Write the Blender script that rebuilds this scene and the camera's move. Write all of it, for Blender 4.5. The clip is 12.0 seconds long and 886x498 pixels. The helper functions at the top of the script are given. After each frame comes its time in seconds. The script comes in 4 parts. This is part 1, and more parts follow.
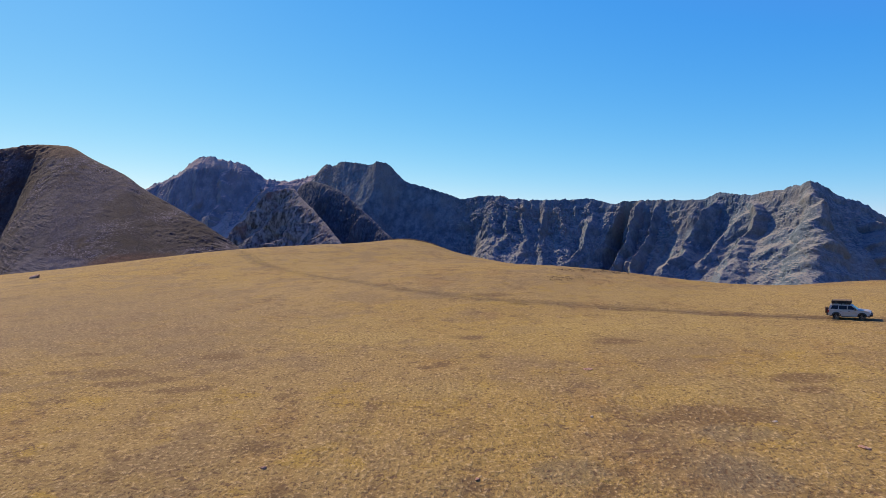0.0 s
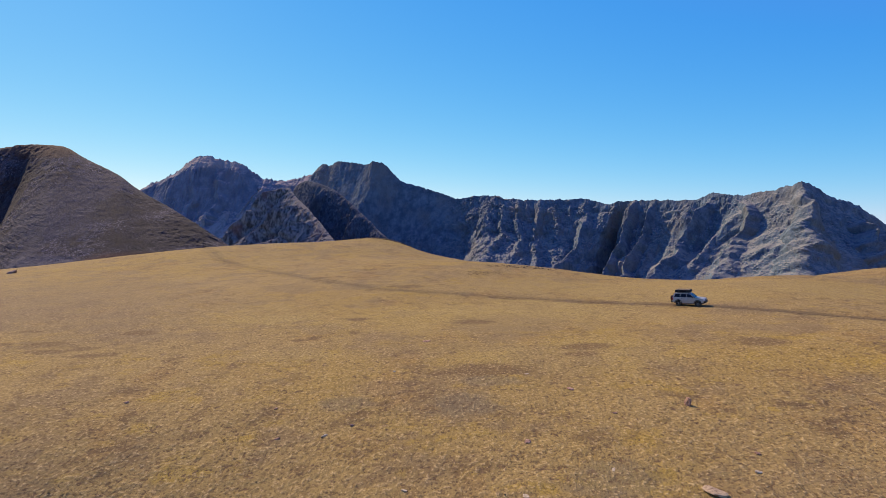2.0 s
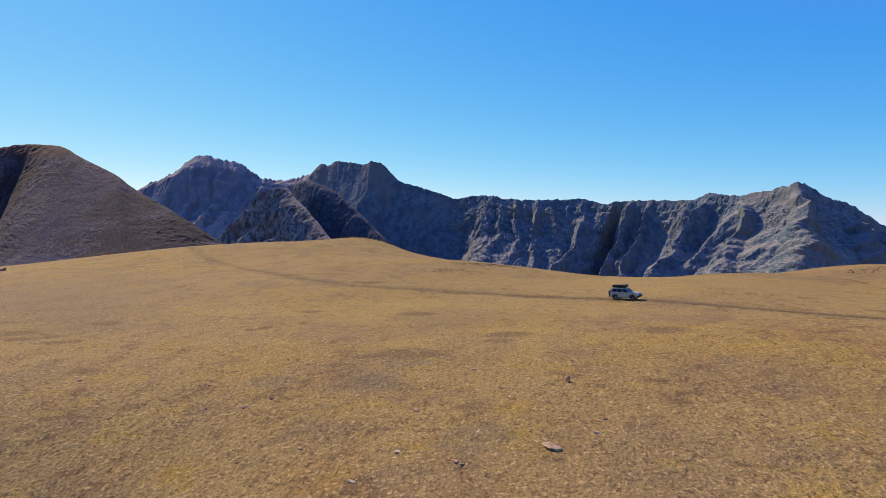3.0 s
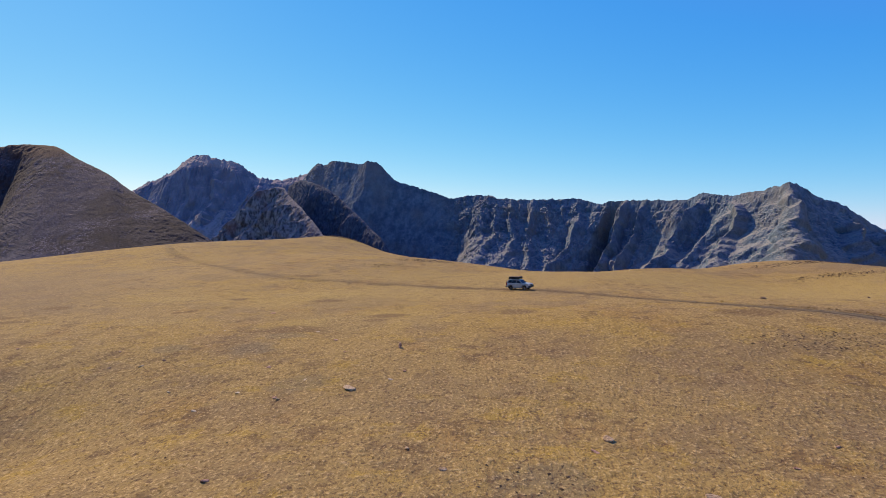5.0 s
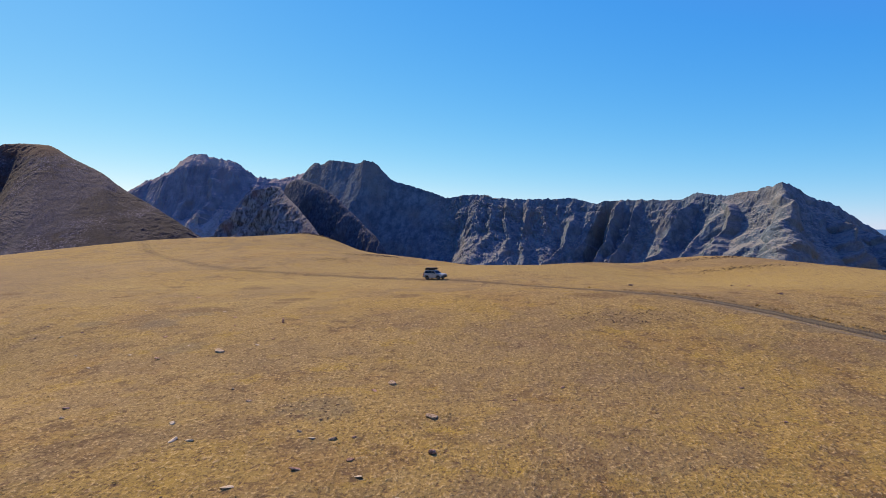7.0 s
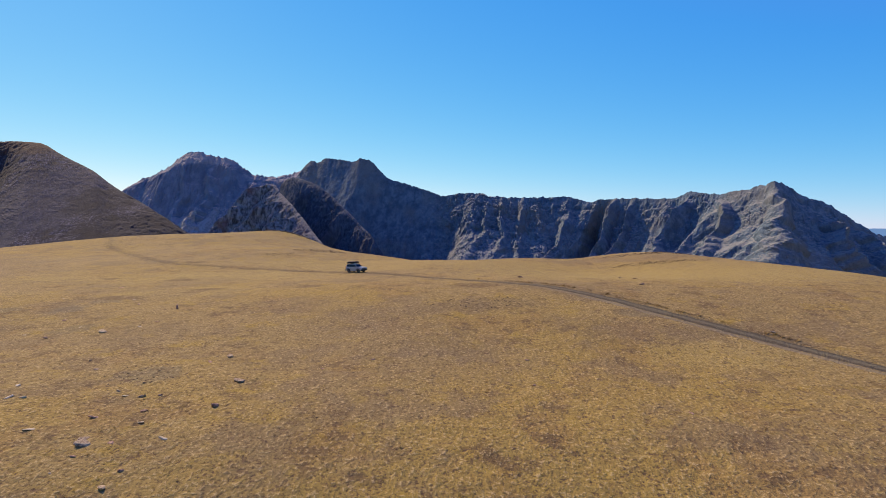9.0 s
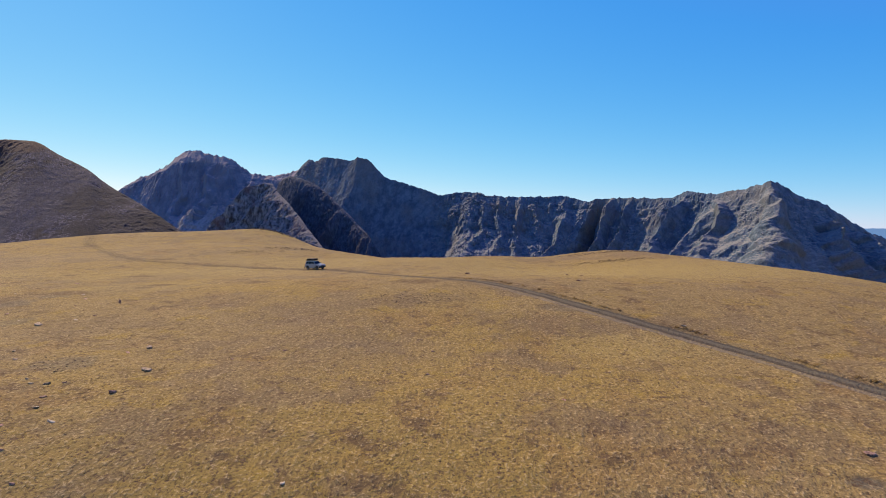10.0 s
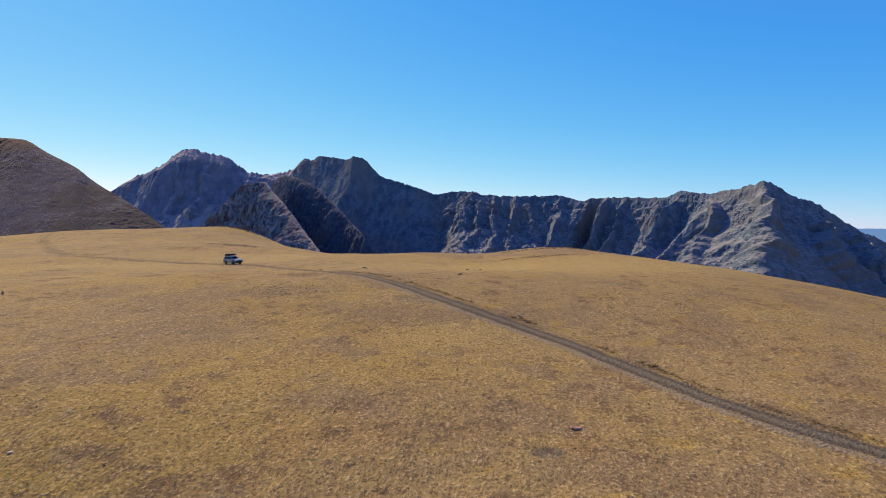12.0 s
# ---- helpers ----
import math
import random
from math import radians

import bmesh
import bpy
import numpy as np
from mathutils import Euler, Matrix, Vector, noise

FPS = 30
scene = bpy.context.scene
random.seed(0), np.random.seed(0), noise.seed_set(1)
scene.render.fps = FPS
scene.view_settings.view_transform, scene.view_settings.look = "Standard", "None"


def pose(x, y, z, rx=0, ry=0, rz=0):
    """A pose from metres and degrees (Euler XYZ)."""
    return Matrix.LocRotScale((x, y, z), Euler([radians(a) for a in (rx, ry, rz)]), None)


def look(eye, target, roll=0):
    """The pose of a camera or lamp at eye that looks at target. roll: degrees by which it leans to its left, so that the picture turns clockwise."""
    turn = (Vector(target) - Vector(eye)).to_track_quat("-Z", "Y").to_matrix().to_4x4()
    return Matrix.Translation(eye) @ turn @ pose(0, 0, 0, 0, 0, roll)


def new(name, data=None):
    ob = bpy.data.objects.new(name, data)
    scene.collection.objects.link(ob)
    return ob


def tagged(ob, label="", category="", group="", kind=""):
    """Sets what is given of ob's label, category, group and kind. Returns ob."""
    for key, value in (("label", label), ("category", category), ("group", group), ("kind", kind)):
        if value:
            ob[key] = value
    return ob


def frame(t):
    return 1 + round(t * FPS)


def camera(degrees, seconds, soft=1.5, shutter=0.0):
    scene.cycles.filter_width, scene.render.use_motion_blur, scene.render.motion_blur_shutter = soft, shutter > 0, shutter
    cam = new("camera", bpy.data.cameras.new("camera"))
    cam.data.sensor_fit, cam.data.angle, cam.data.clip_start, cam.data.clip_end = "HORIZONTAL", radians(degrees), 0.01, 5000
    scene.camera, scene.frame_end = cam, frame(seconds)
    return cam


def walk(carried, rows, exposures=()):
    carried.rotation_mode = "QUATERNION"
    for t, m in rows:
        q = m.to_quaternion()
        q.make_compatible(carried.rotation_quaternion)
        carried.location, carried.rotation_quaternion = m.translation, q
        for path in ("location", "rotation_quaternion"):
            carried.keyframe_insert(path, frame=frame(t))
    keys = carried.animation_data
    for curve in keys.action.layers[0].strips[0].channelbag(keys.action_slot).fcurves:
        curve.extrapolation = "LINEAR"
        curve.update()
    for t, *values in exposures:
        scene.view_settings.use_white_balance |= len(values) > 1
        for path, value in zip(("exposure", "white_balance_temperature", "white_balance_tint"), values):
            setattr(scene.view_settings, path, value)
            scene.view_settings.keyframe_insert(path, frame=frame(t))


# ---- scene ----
cam = camera(72.0, 12.0, soft=0.5)

# seconds, place, yaw, pitch, roll
PATH = (
    (0, 0.00, 0.00, 14.00, 0.000, -1.600, 0.081),
    (0.5, 3.48, -3.22, 14.00, -0.019, -1.613, 0.113),
    (1, 7.03, -6.45, 13.94, -0.056, -1.621, 0.141),
    (1.5, 10.62, -9.56, 13.93, -0.094, -1.618, 0.168),
    (2, 14.24, -12.65, 13.88, -0.142, -1.628, 0.186),
    (2.5, 17.87, -15.72, 13.83, -0.174, -1.632, 0.215),
    (3, 21.47, -18.83, 13.74, -0.190, -1.637, 0.253),
    (5, 35.82, -31.98, 13.60, -0.302, -1.681, 0.288),
    (5.5, 39.50, -35.02, 13.44, -0.307, -1.675, 0.337),
    (6, 43.19, -37.95, 13.25, -0.320, -1.680, 0.373),
    (6.5, 46.89, -40.75, 13.07, -0.344, -1.699, 0.381),
    (8.5, 62.45, -50.00, 12.62, -0.445, -1.860, 0.451),
    (9, 66.72, -51.53, 12.62, -0.478, -1.899, 0.499),
    (9.5, 71.07, -52.86, 12.55, -0.508, -1.941, 0.560),
    (10, 75.51, -53.98, 12.44, -0.556, -1.976, 0.605),
    (10.5, 80.06, -54.92, 12.32, -0.565, -1.995, 0.639),
    (11, 84.65, -55.75, 12.16, -0.582, -2.008, 0.648),
    (11.5, 89.15, -56.50, 12.04, -0.605, -2.033, 0.680),
    (12, 93.60, -57.15, 11.99, -0.643, -2.044, 0.729),
)


def aimed(x, y, z, yaw, pitch, roll):
    a, b = radians(yaw), radians(pitch)
    ahead = Vector((-math.sin(a) * math.cos(b), math.cos(a) * math.cos(b), math.sin(b)))
    return look((x, y, z), Vector((x, y, z)) + 100 * ahead, roll)


walk(cam, [(row[0], aimed(*row[1:])) for row in PATH], [(0, 0.447), (12, 0.447)])

# ---- light: a clear autumn day, the sun high on the far left ----
SUN_TURN, SUN_HEIGHT = -39.0, 39.0
world = bpy.data.worlds.new("sky")
scene.world = world
world.use_nodes = True
wn = world.node_tree
sky = wn.nodes.new("ShaderNodeTexSky")
sky.sky_type, sky.sun_disc = "NISHITA", False
sky.sun_elevation, sky.sun_rotation = radians(SUN_HEIGHT), radians(SUN_TURN % 360)
sky.altitude, sky.air_density, sky.dust_density, sky.ozone_density = 2500, 1.0, 0.80, 2.0
wn.nodes["Background"].inputs["Strength"].default_value = 0.11
# thin, dry air: red falls off fast with height, blue hardly at all
split, join = wn.nodes.new("ShaderNodeSeparateColor"), wn.nodes.new("ShaderNodeCombineColor")
wn.links.new(sky.outputs["Color"], split.inputs["Color"])
for channel, power, gain, least in (("Red", 1.60, 0.210, 0.42), ("Green", 0.80, 1.03, 0.0), ("Blue", 0.20, 4.15, 0.0)):
    raised, scaled = wn.nodes.new("ShaderNodeMath"), wn.nodes.new("ShaderNodeMath")
    raised.operation, scaled.operation = "POWER", "MULTIPLY"
    raised.inputs[1].default_value, scaled.inputs[1].default_value = power, gain
    wn.links.new(split.outputs[channel], raised.inputs[0])
    wn.links.new(raised.outputs[0], scaled.inputs[0])
    floor = wn.nodes.new("ShaderNodeMath")  # overhead it does not darken further
    floor.operation, floor.inputs[1].default_value = "MAXIMUM", least
    wn.links.new(scaled.outputs[0], floor.inputs[0])
    wn.links.new(floor.outputs[0], join.inputs[channel])
wn.links.new(join.outputs["Color"], wn.nodes["Background"].inputs["Color"])

sun = new("sun", bpy.data.lights.new("sun", "SUN"))
sun.data.energy, sun.data.angle, sun.data.color = 4.5, radians(0.53), (1.0, 0.78, 0.52)
a, b = radians(SUN_TURN), radians(SUN_HEIGHT)
sun.matrix_world = look(100 * Vector((math.sin(a) * math.cos(b), math.cos(a) * math.cos(b), math.sin(b))), (0, 0, 0))


# ---- noise on arrays ----
def lattice(ix, iy, iz, seed):
    n = (ix * 374761393 + iy * 668265263 + iz * 1440662683 + seed * 974634777) & 0xFFFFFFFF
    n = ((n ^ (n >> 13)) * 1274126177) & 0xFFFFFFFF
    return ((n ^ (n >> 16)) & 0xFFFFFF) / 0xFFFFFF


def smooth_noise(x, y, z=0.0, seed=0):
    """Smooth noise from 0 to 1."""
    x, y, z = np.broadcast_arrays(np.asarray(x, float), np.asarray(y, float), np.asarray(z, float))
    fx, fy, fz = np.floor(x), np.floor(y), np.floor(z)
    ix, iy, iz = (v.astype(np.int64) & 0xFFFF for v in (fx, fy, fz))
    u, v, w = (t * t * t * (t * (6 * t - 15) + 10) for t in (x - fx, y - fy, z - fz))
    out = 0.0
    for dx, wx in ((0, 1 - u), (1, u)):
        for dy, wy in ((0, 1 - v), (1, v)):
            for dz, wz in ((0, 1 - w), (1, w)):
                out = out + wx * wy * wz * lattice((ix + dx) & 0xFFFF, (iy + dy) & 0xFFFF, (iz + dz) & 0xFFFF, seed)
    return out


def fbm(x, y, z=0.0, octaves=4, seed=0, gain=0.5):
    total, amount, out = 0.0, 1.0, 0.0
    for n in range(octaves):
        k = 2.03**n
        out = out + amount * smooth_noise(x * k, y * k, z * k, seed + 17 * n)
        total, amount = total + amount, amount * gain
    return out / total


def ridged(x, y, z=0.0, octaves=4, seed=0, gain=0.5):
    total, amount, out = 0.0, 1.0, 0.0
    for n in range(octaves):
        k = 2.07**n
        out = out + amount * (1 - np.abs(2 * smooth_noise(x * k, y * k, z * k, seed + 31 * n) - 1))
        total, amount = total + amount, amount * gain
    return out / total


def smooth_curve(points, step):
    """Points along a soft curve through the given ones, about step apart."""
    p = np.array(points, float)
    p = np.vstack([2 * p[0] - p[1], p, 2 * p[-1] - p[-2]])
    out = []
    for k in range(1, len(p) - 2):
        n = max(2, int(np.linalg.norm(p[k + 1] - p[k]) / step))
        t = np.linspace(0, 1, n, endpoint=False)[:, None]
        q0, q1, q2, q3 = p[k - 1 : k + 3]
        out.append(0.5 * (2 * q1 + (q2 - q0) * t + (2 * q0 - 5 * q1 + 4 * q2 - q3) * t**2 + (3 * q1 - q0 - 3 * q2 + q3) * t**3))
    out.append(p[-2:-1])
    return np.vstack(out)


# ---- the lie of the land ----
# height, centre and spread of the swells of the plateau
SWELLS = (
    (11.80, -14.4, 278.7, 27.3, 44.6),
    (9.26, -41.2, 219.0, 84.4, 53.1),
    (3.30, 90.6, 123.7, 16.8, 26.1),
    (6.10, 126.0, 125.9, 27.3, 37.4),
    (4.41, 89.5, 36.6, 57.2, 29.2),
    (5.25, 26.4, 135.9, 46.7, 42.6),
    (6.79, 151.1, 139.8, 40.5, 144.9),
    (2.37, -43.7, 156.6, 84.7, 128.5),
    (-5.13, 63.5, -35.7, 36.3, 20.2),
    (-4.27, -5.1, 9.8, 19.0, 14.0),
    (3.10, 71.3, 93.9, 22.2, 30.0),
    (-2.14, 201.1, 119.1, 85.6, 21.6),
    (2.39, 121.2, 74.1, 121.6, 39.6),
    (1.47, 67.3, -15.3, 46.8, 18.5),
)


def land(x, y):
    """Height of the plateau, without its small roughness."""
    u, v = x - 50, y - 50
    z = -0.619 + -0.01457 * u + 0.00781 * v + -1.630e-04 * u**2 + -1.856e-04 * v**2 + -1.485e-04 * u * v
    for high, cx, cy, sx, sy in SWELLS:
        z = z + high * np.exp(-(((x - cx) / sx) ** 2) - ((y - cy) / sy) ** 2)
    return z


TRACK = smooth_curve(
    [(-150, 330), (-100, 255), (-74, 211), (-59, 184), (-52, 170), (-39, 151.5), (-24, 129.5), (-12.5, 112.5), (-6.2, 105), (5.6, 94), (17.5, 89),
     (31.9, 83.6), (47.7, 76), (56, 69), (62.5, 60), (68.5, 51.5), (73.5, 46), (78.5, 41.2), (82.3, 38), (87.5, 31.2), (94.2, 22.5), (99.3, 16.3), (107, 6),
     (110.5, -0.5), (116.2, -12), (122, -20), (131, -30), (150, -50), (190, -90)], 0.7)


def track_gap(x, y):
    """Distance to the middle of the track."""
    x, y = np.asarray(x, float), np.asarray(y, float)
    out = np.full(x.shape, 1e3)
    near = (x > -160) & (x < 200) & (y > -95) & (y < 340)
    px, py = x[near], y[near]
    best = np.full(px.shape, 1e6)
    for cx, cy in TRACK[::2]:
        np.minimum(best, (px - cx) ** 2 + (py - cy) ** 2, out=best)
    out[near] = np.sqrt(best)
    return out


def tussocks(x, y):
    """Round cushions of turf with narrow gaps, from 0 in the gaps to about 1, where the camera passes near; and how near it does."""
    n = 0.65 * np.abs(2 * smooth_noise(x / 0.48, y / 0.62, 0, 61) - 1) + 0.35 * np.abs(2 * smooth_noise(x / 0.36, y / 0.46, 0, 62) - 1)
    out = np.maximum(np.maximum(-12 - x, x - 140), np.maximum(-34 - y, y - 44))
    return n / 0.6, np.clip(1 - out / 12, 0, 1)


def ground_z(x, y):
    """Height of the ground as it is built, with its hummocks, flat under the track."""
    x, y = np.asarray(x, float), np.asarray(y, float)
    z = land(x, y)
    z = np.logaddexp(z / 30, -14.0) * 30
    away = np.clip((track_gap(x, y) - 1.3) / 1.2, 0, 1)
    near = np.clip(1.5 - np.hypot(x - 60, y - 40) / 400, 0, 1)
    rough = 0.30 * (fbm(x / 9, y / 9, 0, 3, 5) - 0.5) + 0.09 * (fbm(x / 1.6, y / 1.6, 0, 2, 9) - 0.5)
    cushion, close = tussocks(x, y)
    rough = rough + 0.06 * (cushion - 0.6) * close
    return z + rough * away * near - 0.10 * (1 - away)


# ---- materials ----
class Nodes:
    """A material's node tree with short ways to add to it."""

    def __init__(self, name):
        self.material = bpy.data.materials.new(name)
        self.material.use_nodes = True
        self.tree = self.material.node_tree
        self.shader = self.tree.nodes["Principled BSDF"]

    def put(self, socket, value):
        if isinstance(value, bpy.types.NodeSocket):
            self.tree.links.new(value, socket)
        elif isinstance(value, tuple) and len(value) == 3 and socket.type == "RGBA":
            socket.default_value = (*value, 1)
        else:
            socket.default_value = value

    def node(self, kind, **inputs):
        n = self.tree.nodes.new(kind)
        for key, value in inputs.items():
            self.put(n.inputs[key.replace("_", " ")], value)
        return n

    def place(self):
        return self.node("ShaderNodeNewGeometry").outputs["Position"]

    def noise(self, where, scale, detail=4.0, rough=0.55, stretch=None):
        if stretch:
            m = self.node("ShaderNodeMapping", Vector=where)
            m.inputs["Scale"].default_value = stretch
            where = m.outputs["Vector"]
        return self.node("ShaderNodeTexNoise", Vector=where, Scale=scale, Detail=detail, Roughness=rough).outputs["Fac"]

    def ramp(self, value, low, high, out_low=0.0, out_high=1.0):
        n = self.node("ShaderNodeMapRange", Value=value)
        n.interpolation_type = "SMOOTHSTEP"
        for key, v in (("From Min", low), ("From Max", high), ("To Min", out_low), ("To Max", out_high)):
            self.put(n.inputs[key], v)
        return n.outputs["Result"]

    def math(self, how, x, y=0.0):
        n = self.tree.nodes.new("ShaderNodeMath")
        n.operation = how
        self.put(n.inputs[0], x)
        self.put(n.inputs[1], y)
        return n.outputs[0]

    def mix(self, share, one, two):
        n = self.tree.nodes.new("ShaderNodeMix")
        n.data_type = "RGBA"
        self.put(n.inputs[0], share)
        self.put(n.inputs[6], one)
        self.put(n.inputs[7], two)
        return n.outputs[2]

    def bump(self, height, distance, strength=1.0):
        n = self.node("ShaderNodeBump", Height=height, Distance=distance, Strength=strength)
        self.put(self.shader.inputs["Normal"], n.outputs["Normal"])

    def done(self, colour, roughness=0.9, metallic=0.0, gloss=0.3):
        self.put(self.shader.inputs["Base Color"], colour)
        self.put(self.shader.inputs["Roughness"], roughness)
        self.put(self.shader.inputs["Metallic"], metallic)
        self.put(self.shader.inputs["Specular IOR Level"], gloss)
        return self.material


# middle, half width, half depth of bare gravel patches in the turf
GRAVEL = ((7.1, 33.1, 2.2, 1.6), (16.0, 32.3, 3.0, 2.6), (41.5, 1.0, 3.4, 3.0), (24.0, 20.5, 3.0, 2.2), (100.9, -19.0, 1.25, 0.8), (91.0, 22.0, 3.0, 2.0), (18.5, 37.5, 2.6, 1.8))
# the same for brown earth patches
EARTH = ((-22.1, 60.3, 2.3, 1.6), (-29.2, 54.6, 2.7, 1.7), (-24, 52.1, 2, 1), (-20.8, 49.1, 2.8, 1.1), (3.2, 67.1, 1.5, 1.5), (18.3, 64.3, 2.9, 2), (7.8, 97.2, 3.6, 2.1), (14.1, 40.1, 1.6, 0.8), (27.8, 45.4, 1.9, 1.1), (18.6, 40.7, 4.4, 2.2), (45.8, 47.4, 3, 2.2), (72.3, 39.7, 3.9, 2.4), (-34.8, 55, 1.6, 0.8), (-27.1, 51.1, 2.6, 1), (-21, 59.6, 1.9, 1), (-36.2, 62, 1.8, 0.8), (-1.5, 54.6, 1, 0.6), (3.3, 67.4, 1.6, 0.8), (29, 48.8, 3, 1.6), (106.4, -19.7, 0.75, 0.6), (91.5, -23.9, 1.3, 0.7), (97.8, -24.2, 1.5, 0.9))

# broad, thin heath with the earth showing through
HEATH = ((22, 59.6, 8, 2.6), (74, 27, 6.5, 3.2), (-20.5, 57.5, 9, 3.5), (13, 50, 9, 5), (58, 20, 9, 6), (-36, 52, 7, 3), (134, 111, 34, 13), (-72, 112, 42, 32), (-40, 80, 32, 18), (-58, 95, 32, 28), (-36, 68, 20, 12), (-25.3, 57.8, 8.2, 9.4), (23.2, 61.1, 8.2, 8.9), (24.9, 43.1, 5.6, 7.0), (10.1, 36.5, 3.4, 2.4), (-47.6, 75.2, 10.8, 9.7), (63.4, 11.0, 10.0, 9.7), (33.0, 16.6, 9.0, 5.1), (46.7, 29.4, 7.7, 6.7), (23.3, 4.2, 5.9, 4.1), (94.1, -11.3, 8.0, 5.3), (68.2, 5.7, 10.3, 7.4), (102.5, -21.0, 4.0, 1.9), (88.9, 14.7, 9.3, 4.5), (61.4, -2.2, 6.4, 5.1))
# and for pale, even straw
PALE = ((-9.0, 67.3, 5.1, 3.5), (-42.3, 122.0, 4.6, 7.5), (21.4, 46.4, 5.0, 2.8), (26.3, 46.3, 12.5, 8.2), (-12.3, 72.1, 12.4, 10.1), (137.6, 17.8, 9.6, 4.0), (26.1, 74.9, 18.8, 9.7), (20, 67, 28, 11), (62, 96, 46, 15), (112, 62, 42, 18), (122, 66, 48, 24), (118, 74, 36, 22), (60, 80, 40, 6), (96, 8, 9, 5), (0, 48, 7, 2.5))


def patch_colour(m, p, spots=True):
    """The tones of the turf: ochre, tan and heather-brown patches."""
    broad, patch = m.noise(p, 0.02, 4), m.noise(p, 0.10, 6, 0.66)
    colour = m.mix(m.ramp(broad, 0.42, 0.62), (0.279, 0.192, 0.071), (0.294, 0.197, 0.053))
    gold = m.noise(p, 0.23, 6, 0.68, (0.9, 1.2, 1.0))
    colour = m.mix(m.ramp(gold, 0.53, 0.64, 0, 0.65), colour, (0.318, 0.211, 0.038))
    colour = m.mix(m.ramp(patch, 0.50, 0.60, 0, 0.75), colour, (0.209, 0.144, 0.067))
    rust = m.noise(p, 0.11, 4, 0.6, (1.3, 0.8, 1.0))
    colour = m.mix(m.ramp(rust, 0.54, 0.64, 0, 0.5), colour, (0.249, 0.150, 0.051))
    heath = m.noise(p, 0.42, 6, 0.72)
    colour = m.mix(m.math("MULTIPLY", m.ramp(heath, 0.52, 0.60, 0, 0.8), m.ramp(rust, 0.40, 0.58)), colour, (0.135, 0.085, 0.039))
    colour = m.mix(m.ramp(heath, 0.42, 0.32, 0, 0.4), colour, (0.344, 0.253, 0.100))
    if not spots:
        return colour
    off = m.math("SUBTRACT", m.noise(p, 0.5, 4, 0.65), 0.5)
    wave, ripple = m.math("MULTIPLY", off, 1.5), m.math("MULTIPLY", off, 0.7)
    for cx, cy, rx, ry in PALE:
        colour = m.mix(blot(m, p, wave if min(rx, ry) > 2 else ripple, cx, cy, rx, ry, 0.42), colour, (0.349, 0.250, 0.076))
    for cx, cy, rx, ry in HEATH:
        colour = m.mix(blot(m, p, wave if min(rx, ry) > 2 else ripple, cx, cy, rx, ry, 0.32), colour, (0.189, 0.133, 0.071))
    for cx, cy, rx, ry in EARTH:
        colour = m.mix(blot(m, p, wave if min(rx, ry) > 2 else ripple, cx, cy, rx, ry, 0.85), colour, (0.157, 0.100, 0.043))
    for cx, cy, rx, ry in GRAVEL:
        colour = m.mix(blot(m, p, wave if min(rx, ry) > 2 else ripple, cx, cy, rx, ry, 0.75 if rx < 1.5 else 0.5), colour, (0.107, 0.094, 0.067) if rx < 1.5 else (0.153, 0.126, 0.078))
    return colour


def turf_colour(m, spots=True):
    """Dry alpine turf: tussocks with earth and painted shade between them; and its height for the bump."""
    p = m.place()
    colour, clump = patch_colour(m, p, spots), m.noise(p, 0.75, 4, 0.6)
    # tussocks, their pale tips, and earth between them; tuft shade is put into gaps and fine specks
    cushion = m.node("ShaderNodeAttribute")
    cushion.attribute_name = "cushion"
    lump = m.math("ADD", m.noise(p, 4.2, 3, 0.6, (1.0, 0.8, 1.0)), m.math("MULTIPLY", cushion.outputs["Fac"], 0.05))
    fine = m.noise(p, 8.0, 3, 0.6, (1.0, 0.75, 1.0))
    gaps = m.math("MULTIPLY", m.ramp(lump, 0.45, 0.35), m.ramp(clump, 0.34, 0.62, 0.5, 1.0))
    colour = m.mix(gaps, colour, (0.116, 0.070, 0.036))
    colour = m.mix(m.ramp(fine, 0.57, 0.64, 0, 0.75), colour, (0.127, 0.076, 0.039))
    speck = m.noise(p, 1.3, 5, 0.72)
    colour = m.mix(m.math("MULTIPLY", m.ramp(speck, 0.56, 0.63), m.ramp(clump, 0.42, 0.58, 0.2, 0.85)), colour, (0.132, 0.081, 0.043))
    tips = m.math("MULTIPLY", m.ramp(lump, 0.54, 0.66), m.ramp(fine, 0.56, 0.44, 0.25, 0.6))
    colour = m.mix(tips, colour, (0.550, 0.392, 0.185))
    height = m.math("SUBTRACT", lump, m.math("MULTIPLY", fine, 0.35))
    return colour, height


def blot(m, p, wave, cx, cy, rx, ry, most, up=False):
    """1 inside an uneven patch of ground, 0 outside."""
    n = m.node("ShaderNodeMapping", Vector=p)
    n.vector_type = "POINT"
    n.inputs["Scale"].default_value = (1 / rx, 0, 1 / ry) if up else (1 / rx, 1 / ry, 0)
    n.inputs["Location"].default_value = (-cx / rx, 0, -cy / ry) if up else (-cx / rx, -cy / ry, 0)
    far = m.node("ShaderNodeVectorMath", Vector=n.outputs["Vector"])
    far.operation = "LENGTH"
    edge = m.math("ADD", far.outputs["Value"], wave)
    return m.ramp(edge, 1.15, 0.6, 0, most)


def turf_material():
    m = Nodes("dry turf")
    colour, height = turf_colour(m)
    m.bump(height, 0.13, 1.0)
    return m.done(colour, 0.95, 0, 0.1)


